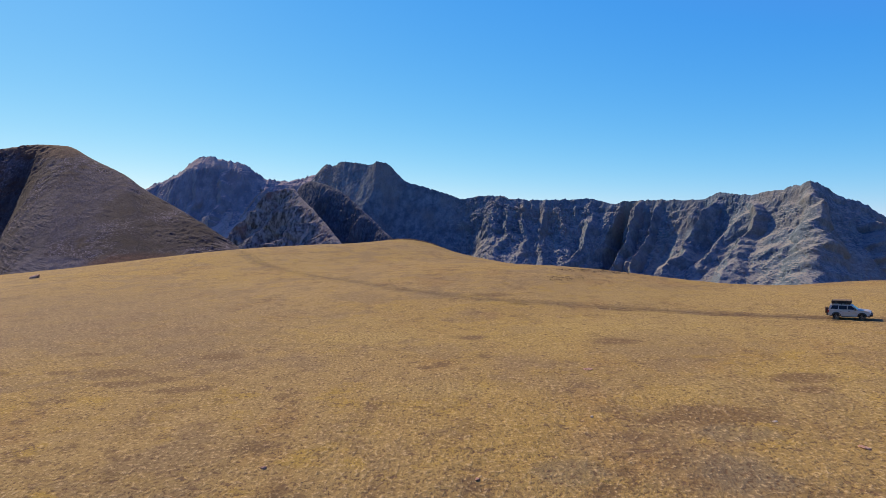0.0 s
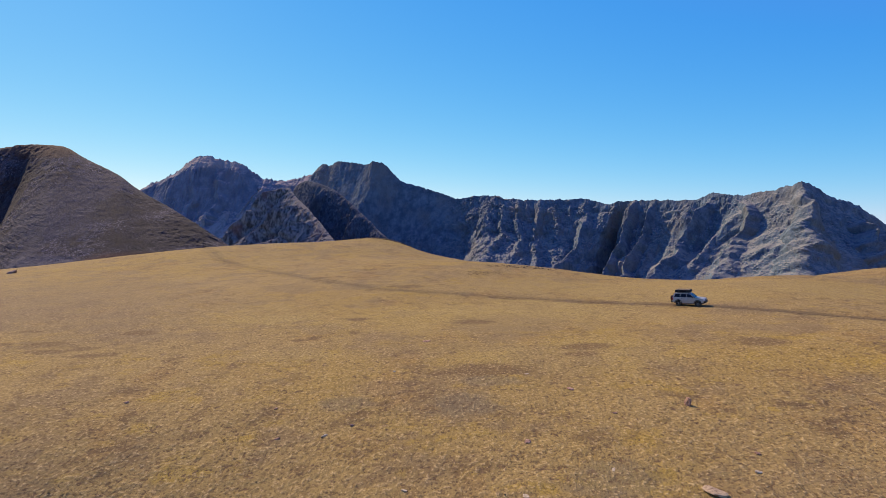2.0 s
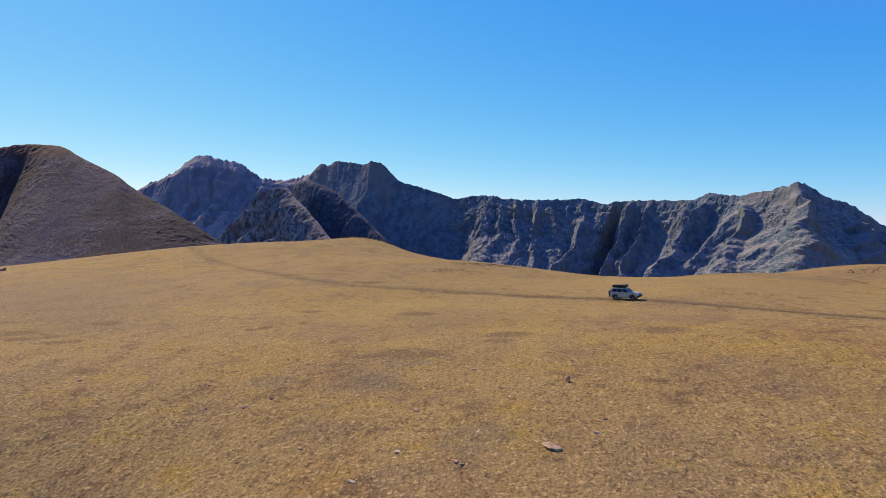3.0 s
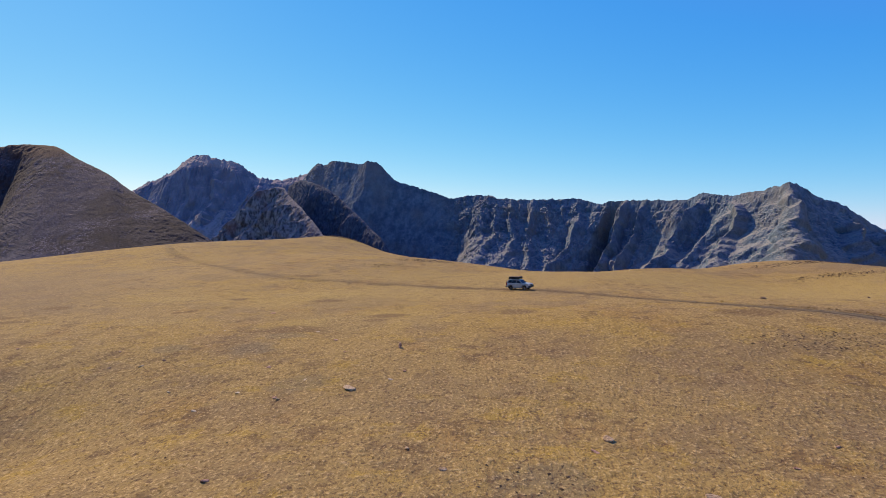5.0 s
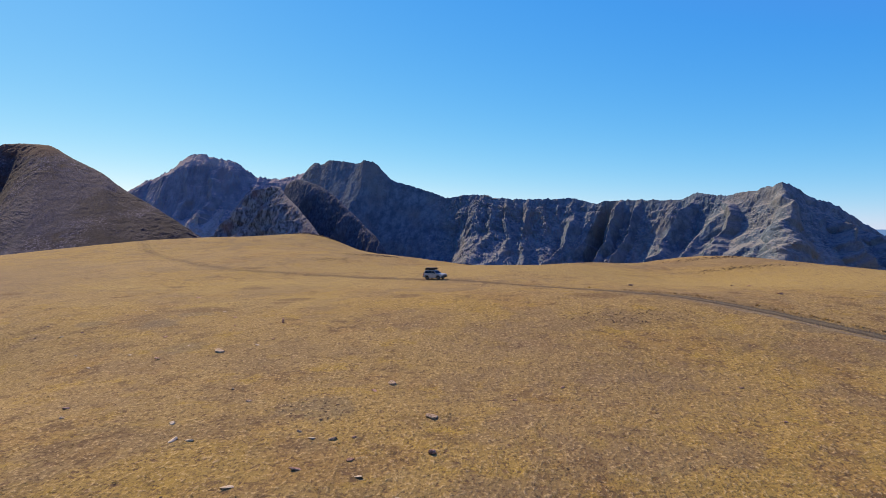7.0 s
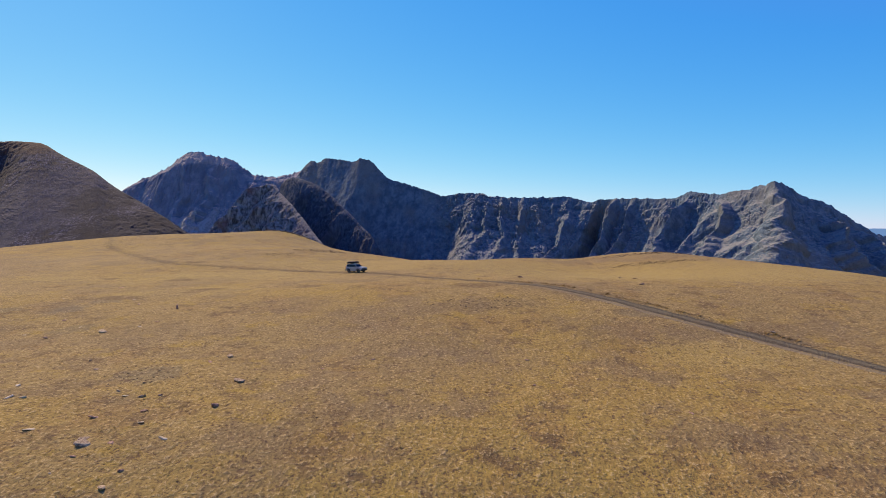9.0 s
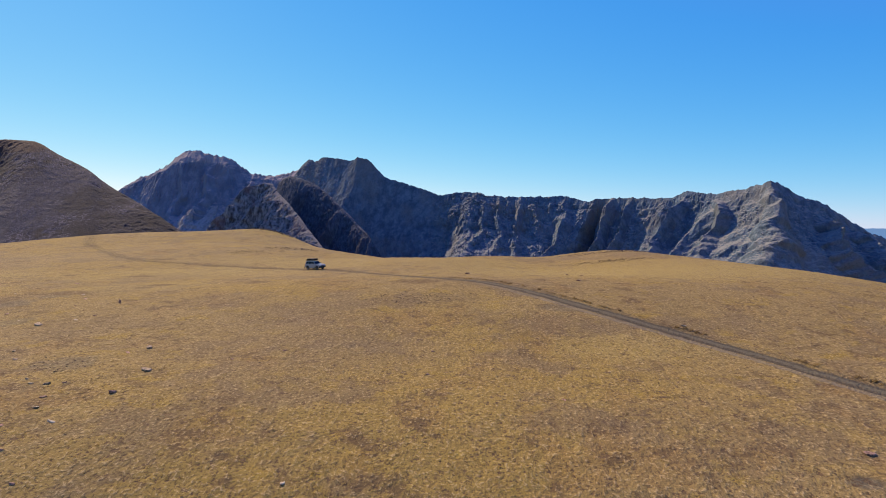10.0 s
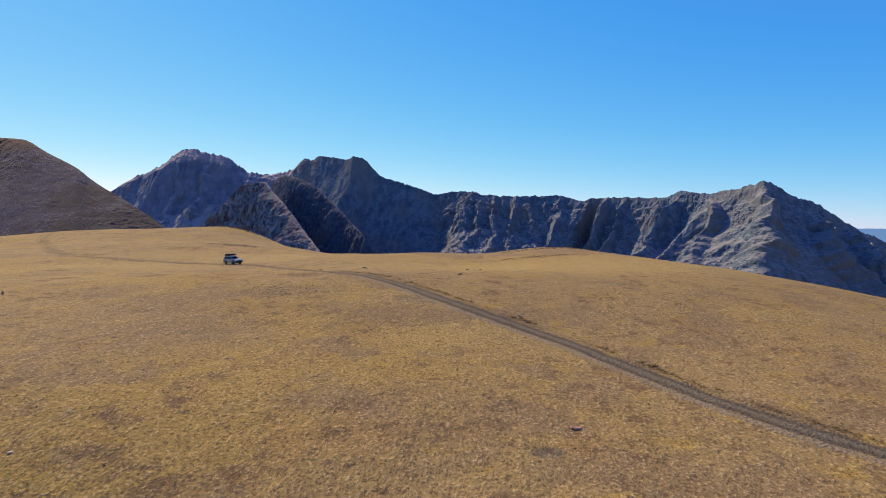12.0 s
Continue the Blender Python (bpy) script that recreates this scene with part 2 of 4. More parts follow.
def grass_material():
    """Blades of dry grass that let some sunlight through, each a little different."""
    m = Nodes("dry grass blades")
    r = m.node("ShaderNodeNewGeometry").outputs["Random Per Island"]
    colour = patch_colour(m, m.place())
    colour = m.mix(m.ramp(r, 0.0, 0.25, 0.5, 0), colour, (0.140, 0.085, 0.045))
    colour = m.mix(m.ramp(r, 0.55, 1.0, 0, 0.7), colour, (0.500, 0.375, 0.205))
    m.done(colour, 0.9, 0, 0.1)
    glow, both = m.node("ShaderNodeBsdfTranslucent", Color=colour), m.tree.nodes.new("ShaderNodeMixShader")
    both.inputs[0].default_value = 0.6
    m.tree.links.new(m.shader.outputs[0], both.inputs[1])
    m.tree.links.new(glow.outputs[0], both.inputs[2])
    m.tree.links.new(both.outputs[0], m.tree.nodes["Material Output"].inputs["Surface"])
    return m.material


def track_material():
    """Turf at the edges and along the crown, grey gravel in the two ruts."""
    m = Nodes("gravel track")
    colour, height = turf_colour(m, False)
    p = m.place()
    across = m.node("ShaderNodeAttribute")
    across.attribute_name = "across"
    worn = m.node("ShaderNodeAttribute")
    worn.attribute_name = "worn"
    u = m.math("ABSOLUTE", m.math("ADD", across.outputs["Fac"], m.math("MULTIPLY", m.math("SUBTRACT", m.noise(p, 0.5, 6, 0.7), 0.5), 1.3)))
    grit = m.noise(p, 9.0, 4, 0.7)
    gravel = m.mix(m.ramp(grit, 0.35, 0.7), (0.081, 0.064, 0.042), (0.168, 0.138, 0.091))
    gravel = m.mix(m.ramp(m.noise(p, 0.35, 3), 0.5, 0.7, 0, 0.5), gravel, (0.141, 0.097, 0.056))
    u = m.math("DIVIDE", u, m.math("ADD", 0.48, m.math("MULTIPLY", worn.outputs["Fac"], 0.36)))
    gravel = m.mix(m.ramp(worn.outputs["Fac"], 0.98, 0.6, 0, 0.8), gravel, (0.124, 0.075, 0.040))
    body = m.math("MULTIPLY", m.ramp(u, 1.40, 1.05), m.ramp(worn.outputs["Fac"], 0.1, 1.0, 0.0, 0.85))
    colour = m.mix(body, colour, gravel)
    # pale grit thrown out along one side
    spill = m.math("ADD", across.outputs["Fac"], m.math("MULTIPLY", m.math("SUBTRACT", m.noise(p, 0.8, 5, 0.7), 0.5), 1.6))
    spill = m.math("MULTIPLY", m.math("MULTIPLY", m.ramp(spill, 1.0, 1.35), m.ramp(spill, 2.2, 1.7)), m.ramp(worn.outputs["Fac"], 0.8, 0.95, 0, 0.55))
    colour = m.mix(spill, colour, (0.269, 0.218, 0.145))
    crown = m.math("MULTIPLY", m.ramp(u, 0.50, 0.20, 0, 0.6), m.ramp(worn.outputs["Fac"], 0.6, 0.95))
    colour = m.mix(crown, colour, (0.181, 0.152, 0.094))
    rut = m.ramp(m.math("ABSOLUTE", m.math("SUBTRACT", u, 0.78)), 0.30, 0.08, 0, 0.40)
    colour = m.mix(m.math("MULTIPLY", rut, m.ramp(worn.outputs["Fac"], 0.4, 0.7, 0.35, 1.0)), colour, (0.057, 0.041, 0.028))
    m.bump(m.math("ADD", m.math("MULTIPLY", grit, 0.12), m.math("MULTIPLY", height, 0.8)), 0.45, 1.0)
    return m.done(colour, 0.95, 0, 0.15)


def rock_face_material(name, dark, light, tint, scree, size, relief, streak=(1, 1, 0.75), steep=0.62, high=None, grain=(0.45, 0.4), grit=24.0, stones=0.0, patches=()):
    """Bare mountain rock: dark and light beds, tinted streaks, and paler scree where it lies flatter."""
    m = Nodes(name)
    p = m.place()
    broad = m.noise(p, 0.6 / size, 4, 0.6, streak)
    mid = m.noise(p, 4.0 / size, 6, 0.68, streak)
    fine = m.noise(p, grit / size, 5, 0.7)
    colour = m.mix(m.ramp(mid, 0.36, 0.66), dark, light)
    colour = m.mix(m.ramp(broad, 0.46, 0.66, 0, 0.8), colour, tint)
    lie = m.node("ShaderNodeSeparateXYZ", Vector=m.node("ShaderNodeNewGeometry").outputs["Normal"]).outputs["Z"]
    lie = m.math("ADD", lie, m.math("MULTIPLY", m.math("SUBTRACT", mid, 0.5), 0.5))
    colour = m.mix(m.ramp(lie, steep, steep + 0.14, 0, 0.85), colour, scree)
    colour = m.mix(m.ramp(fine, 0.53, 0.66, 0, grain[0]), colour, tuple(0.6 * c for c in dark))
    colour = m.mix(m.ramp(fine, 0.45, 0.33, 0, grain[1]), colour, tuple(1.2 * c for c in light))
    if stones:  # blocks of the scree, pale where fresh, in fields that run down the slope
        field = m.noise(p, 1.6 / size, 5, 0.65, (1.0, 1.0, 0.5))
        n = m.node("ShaderNodeTexVoronoi", Vector=p, Scale=stones)
        cell = m.node("ShaderNodeSeparateColor", Color=n.outputs["Color"]).outputs["Red"]
        fresh = m.ramp(field, 0.40, 0.60, 0.3, 1.0)
        colour = m.mix(m.math("MULTIPLY", m.ramp(cell, 0.72, 0.97), fresh), colour, tuple(2.2 * c for c in light))
        colour = m.mix(m.ramp(cell, 0.30, 0.05, 0, 0.6), colour, tuple(0.7 * c for c in dark))
        colour = m.mix(m.ramp(field, 0.47, 0.36, 0, 0.6), colour, (0.058, 0.042, 0.030))
    # bands by height; the far peak's upper one is sunlight put into the colour
    if high:
        level, grass, low_level, low_grass = high
        z = m.node("ShaderNodeSeparateXYZ", Vector=p).outputs["Z"]
        z = m.math("ADD", z, m.math("MULTIPLY", m.math("SUBTRACT", mid, 0.5), 60))
        colour = m.mix(m.ramp(z, level - 12, level + 12, 0, 0.8), colour, grass)
        colour = m.mix(m.ramp(z, low_level + 14, low_level - 14, 0, 0.7), colour, low_grass)
    if patches:  # middle and half size, along x and up, of fields of other ground and of painted shade; their colour and strength
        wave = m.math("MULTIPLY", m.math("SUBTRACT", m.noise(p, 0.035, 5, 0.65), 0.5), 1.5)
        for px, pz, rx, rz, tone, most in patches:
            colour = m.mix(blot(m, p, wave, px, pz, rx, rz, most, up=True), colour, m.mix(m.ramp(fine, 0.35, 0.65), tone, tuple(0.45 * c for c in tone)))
    m.bump(m.math("ADD", m.math("MULTIPLY", mid, 0.7), m.math("MULTIPLY", fine, 0.3)), relief, 1.0)
    return m.done(colour, 0.95, 0, 0.12)


def stone_material(name, dark, light, scale=5.0):
    m = Nodes(name)
    p = m.node("ShaderNodeTexCoord").outputs["Object"]
    shift = m.node("ShaderNodeObjectInfo").outputs["Random"]
    mid = m.noise(p, scale, 5, 0.65)
    colour = m.mix(m.ramp(m.math("ADD", mid, m.math("MULTIPLY", shift, 0.1)), 0.38, 0.68), dark, light)
    spots = m.noise(p, scale * 6, 4, 0.6)
    colour = m.mix(m.ramp(spots, 0.58, 0.7, 0, 0.6), colour, tuple(0.45 * c for c in dark))
    m.bump(m.math("ADD", mid, m.math("MULTIPLY", spots, 0.4)), 0.06, 0.8)
    return m.done(colour, 0.88, 0, 0.25)


def island_material(name, one, two, three):
    """For many small pieces in one mesh, each a little different."""
    m = Nodes(name)
    r = m.node("ShaderNodeNewGeometry").outputs["Random Per Island"]
    colour = m.mix(m.ramp(r, 0.1, 0.6), one, two)
    colour = m.mix(m.ramp(r, 0.6, 1.0), colour, three)
    fine = m.noise(m.place(), 14.0, 3)
    colour = m.mix(m.ramp(fine, 0.45, 0.7, 0, 0.4), colour, tuple(0.5 * c for c in one))
    return m.done(colour, 0.92, 0, 0.15)


def coat(name, colour, roughness, metallic=0.0, gloss=0.5, dirt=0.0):
    """Paint, rubber, plastic or metal with some dust on it."""
    m = Nodes(name)
    p = m.node("ShaderNodeTexCoord").outputs["Object"]
    cloud = m.noise(p, 2.2, 5, 0.6)
    paint = m.mix(m.ramp(cloud, 0.4, 0.75, 0, 0.25 + dirt), colour, (0.30, 0.235, 0.155) if dirt else tuple(0.8 * c for c in colour))
    return m.done(paint, m.ramp(cloud, 0.3, 0.8, roughness, min(1, roughness + 0.25)), metallic, gloss)


TURF, TRACK_GRAVEL, GRASS = turf_material(), track_material(), grass_material()
# blue distance haze and navy shade are put into both rock colours below
HAZY_WALL_ROCK = rock_face_material("hazy cirque rock", (0.068, 0.096, 0.128), (0.150, 0.187, 0.222), (0.164, 0.156, 0.148), (0.231, 0.223, 0.206), 110, 5.0, grain=(0.65, 0.55))
# its pale brown band above 455 m is the sunlit summit, put into the colour
HAZY_FAR_ROCK = rock_face_material("hazy far rock", (0.118, 0.133, 0.165), (0.187, 0.202, 0.237), (0.192, 0.164, 0.164), (0.404, 0.302, 0.267), 240, 6.0, steep=0.68, high=(455, (0.333, 0.267, 0.241), -900, (0.202, 0.171, 0.147)), grain=(0.3, 0.2))
SPUR_ROCK = rock_face_material("banded rock", (0.047, 0.046, 0.048), (0.248, 0.252, 0.255), (0.138, 0.087, 0.082), (0.184, 0.162, 0.153), 60, 6.0, (1.2, 0.9, 0.6))
# the spur's navy shade is put into this darker, bluer colour
SHADED_ROCK = rock_face_material("shaded rock", (0.052, 0.059, 0.077), (0.102, 0.113, 0.134), (0.068, 0.069, 0.085), (0.093, 0.098, 0.113), 60, 2.0)
# haze is put into the bluish tones, cliff and flank shade into three near-black patches
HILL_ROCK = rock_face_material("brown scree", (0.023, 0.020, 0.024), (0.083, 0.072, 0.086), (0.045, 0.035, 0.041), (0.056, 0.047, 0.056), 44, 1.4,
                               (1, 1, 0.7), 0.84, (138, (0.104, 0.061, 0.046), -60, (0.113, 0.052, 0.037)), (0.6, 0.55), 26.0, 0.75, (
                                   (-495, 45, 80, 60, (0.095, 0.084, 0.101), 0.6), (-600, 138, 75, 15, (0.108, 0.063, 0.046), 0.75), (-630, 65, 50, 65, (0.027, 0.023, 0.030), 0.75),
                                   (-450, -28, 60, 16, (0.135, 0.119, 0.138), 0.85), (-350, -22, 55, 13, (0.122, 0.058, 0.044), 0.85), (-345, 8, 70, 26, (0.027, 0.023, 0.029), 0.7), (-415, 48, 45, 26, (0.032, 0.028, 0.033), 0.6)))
PALE_SCREE = rock_face_material("pale scree", (0.238, 0.206, 0.190), (0.381, 0.332, 0.309), (0.301, 0.253, 0.230), (0.349, 0.301, 0.277), 60, 2.5)
GREY_STONE = stone_material("grey stone", (0.156, 0.096, 0.054), (0.468, 0.336, 0.206))
PALE_STONE = stone_material("pale stone", (0.377, 0.280, 0.169), (0.585, 0.474, 0.325))
RED_STONE = stone_material("red-brown stone", (0.148, 0.077, 0.052), (0.420, 0.247, 0.164))
RUBBLE = island_material("rubble", (0.048, 0.032, 0.020), (0.089, 0.058, 0.037), (0.150, 0.101, 0.059))

PAINT = coat("silver-white paint", (0.372, 0.340, 0.294), 0.28, 0.0, 0.4, 0.12)
BLACK_PLASTIC = coat("black plastic", (0.018, 0.018, 0.019), 0.55, 0, 0.4, 0.10)
RUBBER = coat("rubber", (0.020, 0.019, 0.018), 0.85, 0, 0.25, 0.25)
RIM_METAL = coat("rim alloy", (0.30, 0.30, 0.31), 0.35, 0.9, 0.5, 0.10)
TENT_CLOTH = coat("black canvas", (0.016, 0.015, 0.015), 0.9, 0, 0.15, 0.05)
TENT_LID = coat("tan canvas", (0.17, 0.125, 0.08), 0.9, 0, 0.15, 0.1)
RED_CLOTH = coat("rust-brown cover", (0.090, 0.040, 0.026), 0.85, 0, 0.2, 0.1)


def glass_material():
    m = Nodes("tinted glass")
    return m.done((0.010, 0.011, 0.013), 0.10, 0, 0.25)


def lamp_material(name, colour):
    m = Nodes(name)
    return m.done(colour, 0.12, 0.0, 0.7)


GLASS, CLEAR_LAMP, RED_LAMP = glass_material(), lamp_material("headlight lens", (0.55, 0.57, 0.6)), lamp_material("tail light lens", (0.35, 0.02, 0.015))


def backdrop_material():
    m = Nodes("blue distance")
    # the haze over these hills is put in as a faint blue glow
    m.put(m.shader.inputs["Emission Color"], (0.16, 0.30, 0.55))
    m.put(m.shader.inputs["Emission Strength"], 0.55)
    return m.done((0.05, 0.08, 0.12), 1.0, 0, 0.0)


BLUE_DISTANCE = backdrop_material()


# ---- meshes ----
def mesh_object(name, verts, faces, material, smooth=True, parent=None):
    mesh = bpy.data.meshes.new(name)
    verts, faces = np.asarray(verts, np.float32), np.asarray(faces, np.int32)
    mesh.vertices.add(len(verts))
    mesh.vertices.foreach_set("co", verts.ravel())
    size = faces.shape[1]
    mesh.loops.add(faces.size)
    mesh.loops.foreach_set("vertex_index", faces.ravel())
    mesh.polygons.add(len(faces))
    mesh.polygons.foreach_set("loop_start", np.arange(0, faces.size, size, dtype=np.int32))
    mesh.polygons.foreach_set("use_smooth", np.full(len(faces), smooth))
    mesh.update(calc_edges=True)
    mesh.materials.append(material)
    ob = new(name, mesh)
    ob.parent = parent
    return ob


def grid_faces(rows, cols):
    n = np.arange(rows * cols).reshape(rows, cols)
    return np.stack([n[:-1, :-1], n[:-1, 1:], n[1:, 1:], n[1:, :-1]], -1).reshape(-1, 4)


def spaced(low, high, step, reach, growth=1.07):
    """Even steps between low and high, ever wider ones out to reach."""
    mid, side = list(np.arange(low, high + step / 2, step)), [step]
    while sum(side) < reach:
        side.append(side[-1] * growth)
    out = np.cumsum(side)
    return np.array([low - v for v in out[::-1]] + mid + [mid[-1] + v for v in out])


# ---- the ground: one sheet to the horizon ----
def build_ground():
    xs, ys = spaced(-8, 134, 0.18, 4300, 1.045), spaced(-31, 38, 0.25, 4300, 1.045)
    x, y = np.meshgrid(xs, ys)
    z = ground_z(x, y)
    ob = mesh_object("ground", np.stack([x, y, z], -1).reshape(-1, 3), grid_faces(len(ys), len(xs)), TURF)
    cushion, close = tussocks(x, y)
    layer = ob.data.attributes.new("cushion", "FLOAT", "POINT")
    layer.data.foreach_set("value", ((cushion - 0.6) * close).astype(np.float32).ravel())
    return tagged(ob, "straw-brown dry alpine turf over a rolling plateau", "ground", kind="structure")


def build_track():
    d = np.gradient(TRACK, axis=0)
    d /= np.linalg.norm(d, axis=1)[:, None]
    side = np.stack([d[:, 1], -d[:, 0]], -1)
    across = np.array([-2.3, -1.9, -1.6, -1.3, -1.05, -0.8, -0.55, -0.3, 0, 0.3, 0.55, 0.8, 1.05, 1.3, 1.6, 1.9, 2.3])
    drop = np.array([-0.12, -0.06, -0.01, 0.0, -0.03, -0.05, -0.03, 0.0, 0.01, 0.0, -0.03, -0.05, -0.03, 0.0, -0.01, -0.06, -0.12])
    pts = TRACK[:, None] + side[:, None] * across[:, None]
    x, y = pts[..., 0], pts[..., 1]
    wander = 0.05 * (fbm(x / 0.9, y / 0.9, 0, 2, 3) - 0.5)
    edge = np.where(np.abs(across) > 2, 0.0, 1.0)
    z = land(x, y) + drop + wander * edge
    # the edges run into the hummocks of the turf
    z[:, [0, -1]] = ground_z(x[:, [0, -1]], y[:, [0, -1]]) - 0.05
    z[:, [1, -2]] = np.maximum(ground_z(x[:, [1, -2]], y[:, [1, -2]]) + 0.012, z[:, [1, -2]])
    ob = mesh_object("road", np.stack([x, y, z], -1).reshape(-1, 3), grid_faces(len(TRACK), len(across)), TRACK_GRAVEL)
    for name, value in (("across", np.tile(across, len(TRACK))), ("worn", np.repeat(np.interp(TRACK[:, 0], [-80, 20, 42, 72, 95], [0.32, 0.40, 0.52, 0.72, 1.0]), len(across)))):
        layer = ob.data.attributes.new(name, "FLOAT", "POINT")
        layer.data.foreach_set("value", value.astype(np.float32))
    return tagged(ob, "grey gravel vehicle track with two ruts across turf", "track", kind="structure")


# ---- mountains ----
def erode(z, hs, hv, drops, bite, seed, rounds=10, life=60):
    """Running water on a sloping sheet of heights: drops run down it, cut gullies where they are fast and leave debris where they slow."""
    rng = np.random.default_rng(seed)
    n0, n1 = z.shape
    h, hop = z.copy(), min(hs, hv)
    for _ in range(rounds):
        n = drops // rounds
        x, y = rng.uniform(1, n0 - 3, n), rng.uniform(1, n1 - 3, n)
        dx, dy, load = np.zeros(n), np.zeros(n), np.zeros(n)
        speed, water = np.ones(n), np.ones(n)
        for _ in range(life):
            i, j = x.astype(int), y.astype(int)
            u, v = x - i, y - j
            p00, p10, p01, p11 = h[i, j], h[i + 1, j], h[i, j + 1], h[i + 1, j + 1]
            here = (p00 * (1 - u) + p10 * u) * (1 - v) + (p01 * (1 - u) + p11 * u) * v
            gx, gy = ((p10 - p00) * (1 - v) + (p11 - p01) * v) / hs, ((p01 - p00) * (1 - u) + (p11 - p10) * u) / hv
            dx, dy = 0.25 * dx - 0.75 * gx, 0.25 * dy - 0.75 * gy
            size = np.hypot(dx, dy) + 1e-6
            dx, dy = dx / size, dy / size
            x2, y2 = x + dx * hop / hs, y + dy * hop / hv
            alive = (x2 > 1) & (x2 < n0 - 3) & (y2 > 1) & (y2 < n1 - 3)
            if not alive.any():
                break
            x, y, i, j, u, v, here, x2, y2 = (q[alive] for q in (x, y, i, j, u, v, here, x2, y2))
            dx, dy, load, speed, water = (q[alive] for q in (dx, dy, load, speed, water))
            i2, j2 = x2.astype(int), y2.astype(int)
            u2, v2 = x2 - i2, y2 - j2
            there = (h[i2, j2] * (1 - u2) + h[i2 + 1, j2] * u2) * (1 - v2) + (h[i2, j2 + 1] * (1 - u2) + h[i2 + 1, j2 + 1] * u2) * v2
            fall = here - there
            room = np.maximum(fall / hop, 0.02) * speed * water * bite
            drop = np.where(fall < 0, np.minimum(-fall, load), np.where(load > room, 0.2 * (load - room), -np.minimum(0.2 * (room - load), np.maximum(fall, 0))))
            load = load - drop
            for di, dj, w in ((0, 0, (1 - u) * (1 - v)), (1, 0, u * (1 - v)), (0, 1, (1 - u) * v), (1, 1, u * v)):
                np.add.at(h, (i + di, j + dj), drop * w)
            speed = np.minimum(np.sqrt(np.maximum(0.05, speed * speed + 0.2 * fall)), 3.0)
            water = water * 0.985
            x, y = x2, y2
        # loose rock slumps into the sharpest pits
        h[1:-1, 1:-1] = 0.94 * h[1:-1, 1:-1] + 0.015 * (h[:-2, 1:-1] + h[2:, 1:-1] + h[1:-1, :-2] + h[1:-1, 2:])
    return h


def build_ridge(name, label, crest, base, width, back, material, step, rows, gully, crags, jag, bend, seed, shear=0.0, gullies=(230, 90, 34), turn=90, screes=(), cliffs=((0, 1), (1, 1)), reach=((0, 1), (1, 1)), crown=0.015, bulge=0.25, aim=None, ribs=((0, 1), (1, 1)), stretch=2.6, category="mountain", buttresses=(), drops=90000, bite=0.5, tilt=0.0, profile=(), fine=1.0):
    """A mountain swept along its crest: a face down to base over width metres toward the plateau, and a shorter back.
    screes: crest place x, first and last share of the way down, half width, drift to the side.
    buttresses: crest place x, drift along the wall on the way down, half width, how far it stands out (or back), first and last share."""
    line = smooth_curve(crest, step)
    along = np.r_[0, np.cumsum(np.linalg.norm(np.diff(line[:, :2], axis=0), axis=1))]
    plan = line[:, :2].copy()
    for _ in range(60):  # soften the plan, so that the face does not fold
        plan[1:-1] = (plan[:-2] + 2 * plan[1:-1] + plan[2:]) / 4
    d = np.gradient(plan, axis=0)
    for _ in range(int(turn * turn / step / step)):
        d[1:-1] = (d[:-2] + 2 * d[1:-1] + d[2:]) / 4
    d /= np.linalg.norm(d, axis=1)[:, None]
    front = np.stack([d[:, 1], -d[:, 0]], -1)
    if (front[len(line) // 2] * (np.array([50.0, 0.0]) - plan[len(line) // 2])).sum() < 0:
        front = -front
    if aim:
        a = np.radians(np.interp(line[:, 0], aim[0], aim[1]))
        front = np.stack([np.sin(a), -np.cos(a)], -1)
    s = along[:, None]
    k = np.r_[-np.linspace(1, 0, 14)[:-1] ** 1.5, np.linspace(0, 1, rows) ** 1.1][None, :]
    face, down = k >= 0, np.abs(k)
    far = np.interp(line[:, 0], reach[0], reach[1])[:, None]
    out = np.where(face, down * width * far, -down * back) * (1 + bulge * (fbm(s / 260, 0 * s, 0, 2, seed + 5) - 0.5))
    some = np.interp(line[:, 0], ribs[0], ribs[1])[:, None]
    teeth = jag * ((fbm(s / 34, 0 * s, 0, 4, seed, 0.7) - 0.5) * 2 + 0.9 * (ridged(s / 21, 0 * s, 0, 3, seed + 4, 0.6) - 0.62))
    fall = np.where(face, 1 - (1 - down) ** bend, 1 - (1 - down) ** 1.2)
    fall = fall * down / (down + crown)
    v = down * width
    if profile:  # a gentle shoulder, a steep face and a slope of debris, by share of width and of height
        at = np.array([row[0] for row in profile])
        a1, f1, a2, f2 = (np.interp(line[:, 0], at, np.array([row[n] for row in profile]))[:, None] for n in (1, 2, 3, 4))
        waver = 0.5 * (fbm(s / 90, v / 200, 0, 3, seed + 20) - 0.5)
        a1, a2 = a1 * (1 + waver), a2 * (1 + 0.5 * waver)
        stepped = np.where(down < a1, f1 * down / a1, np.where(down < a2, f1 + (f2 - f1) * (down - a1) / (a2 - a1), f2 + (1 - f2) * (down - a2) / (1 - a2)))
        fall = np.where(face, stepped, fall)
    z = line[:, 2:3] + (base - line[:, 2:3]) * fall + teeth * np.exp(-v / 22)
    bent = s + 170 * (fbm(s / 320, v / 240, 0, 2, seed + 2) - 0.5) + 80 * (fbm(s / 95, v / 70, 0, 4, seed + 3) - 0.5) + shear * v
    deep = 0.25 + 1.5 * np.clip(fbm(s / 330, v / 500, 0, 2, seed + 8) - 0.18, 0, 1)
    cut = 0.0
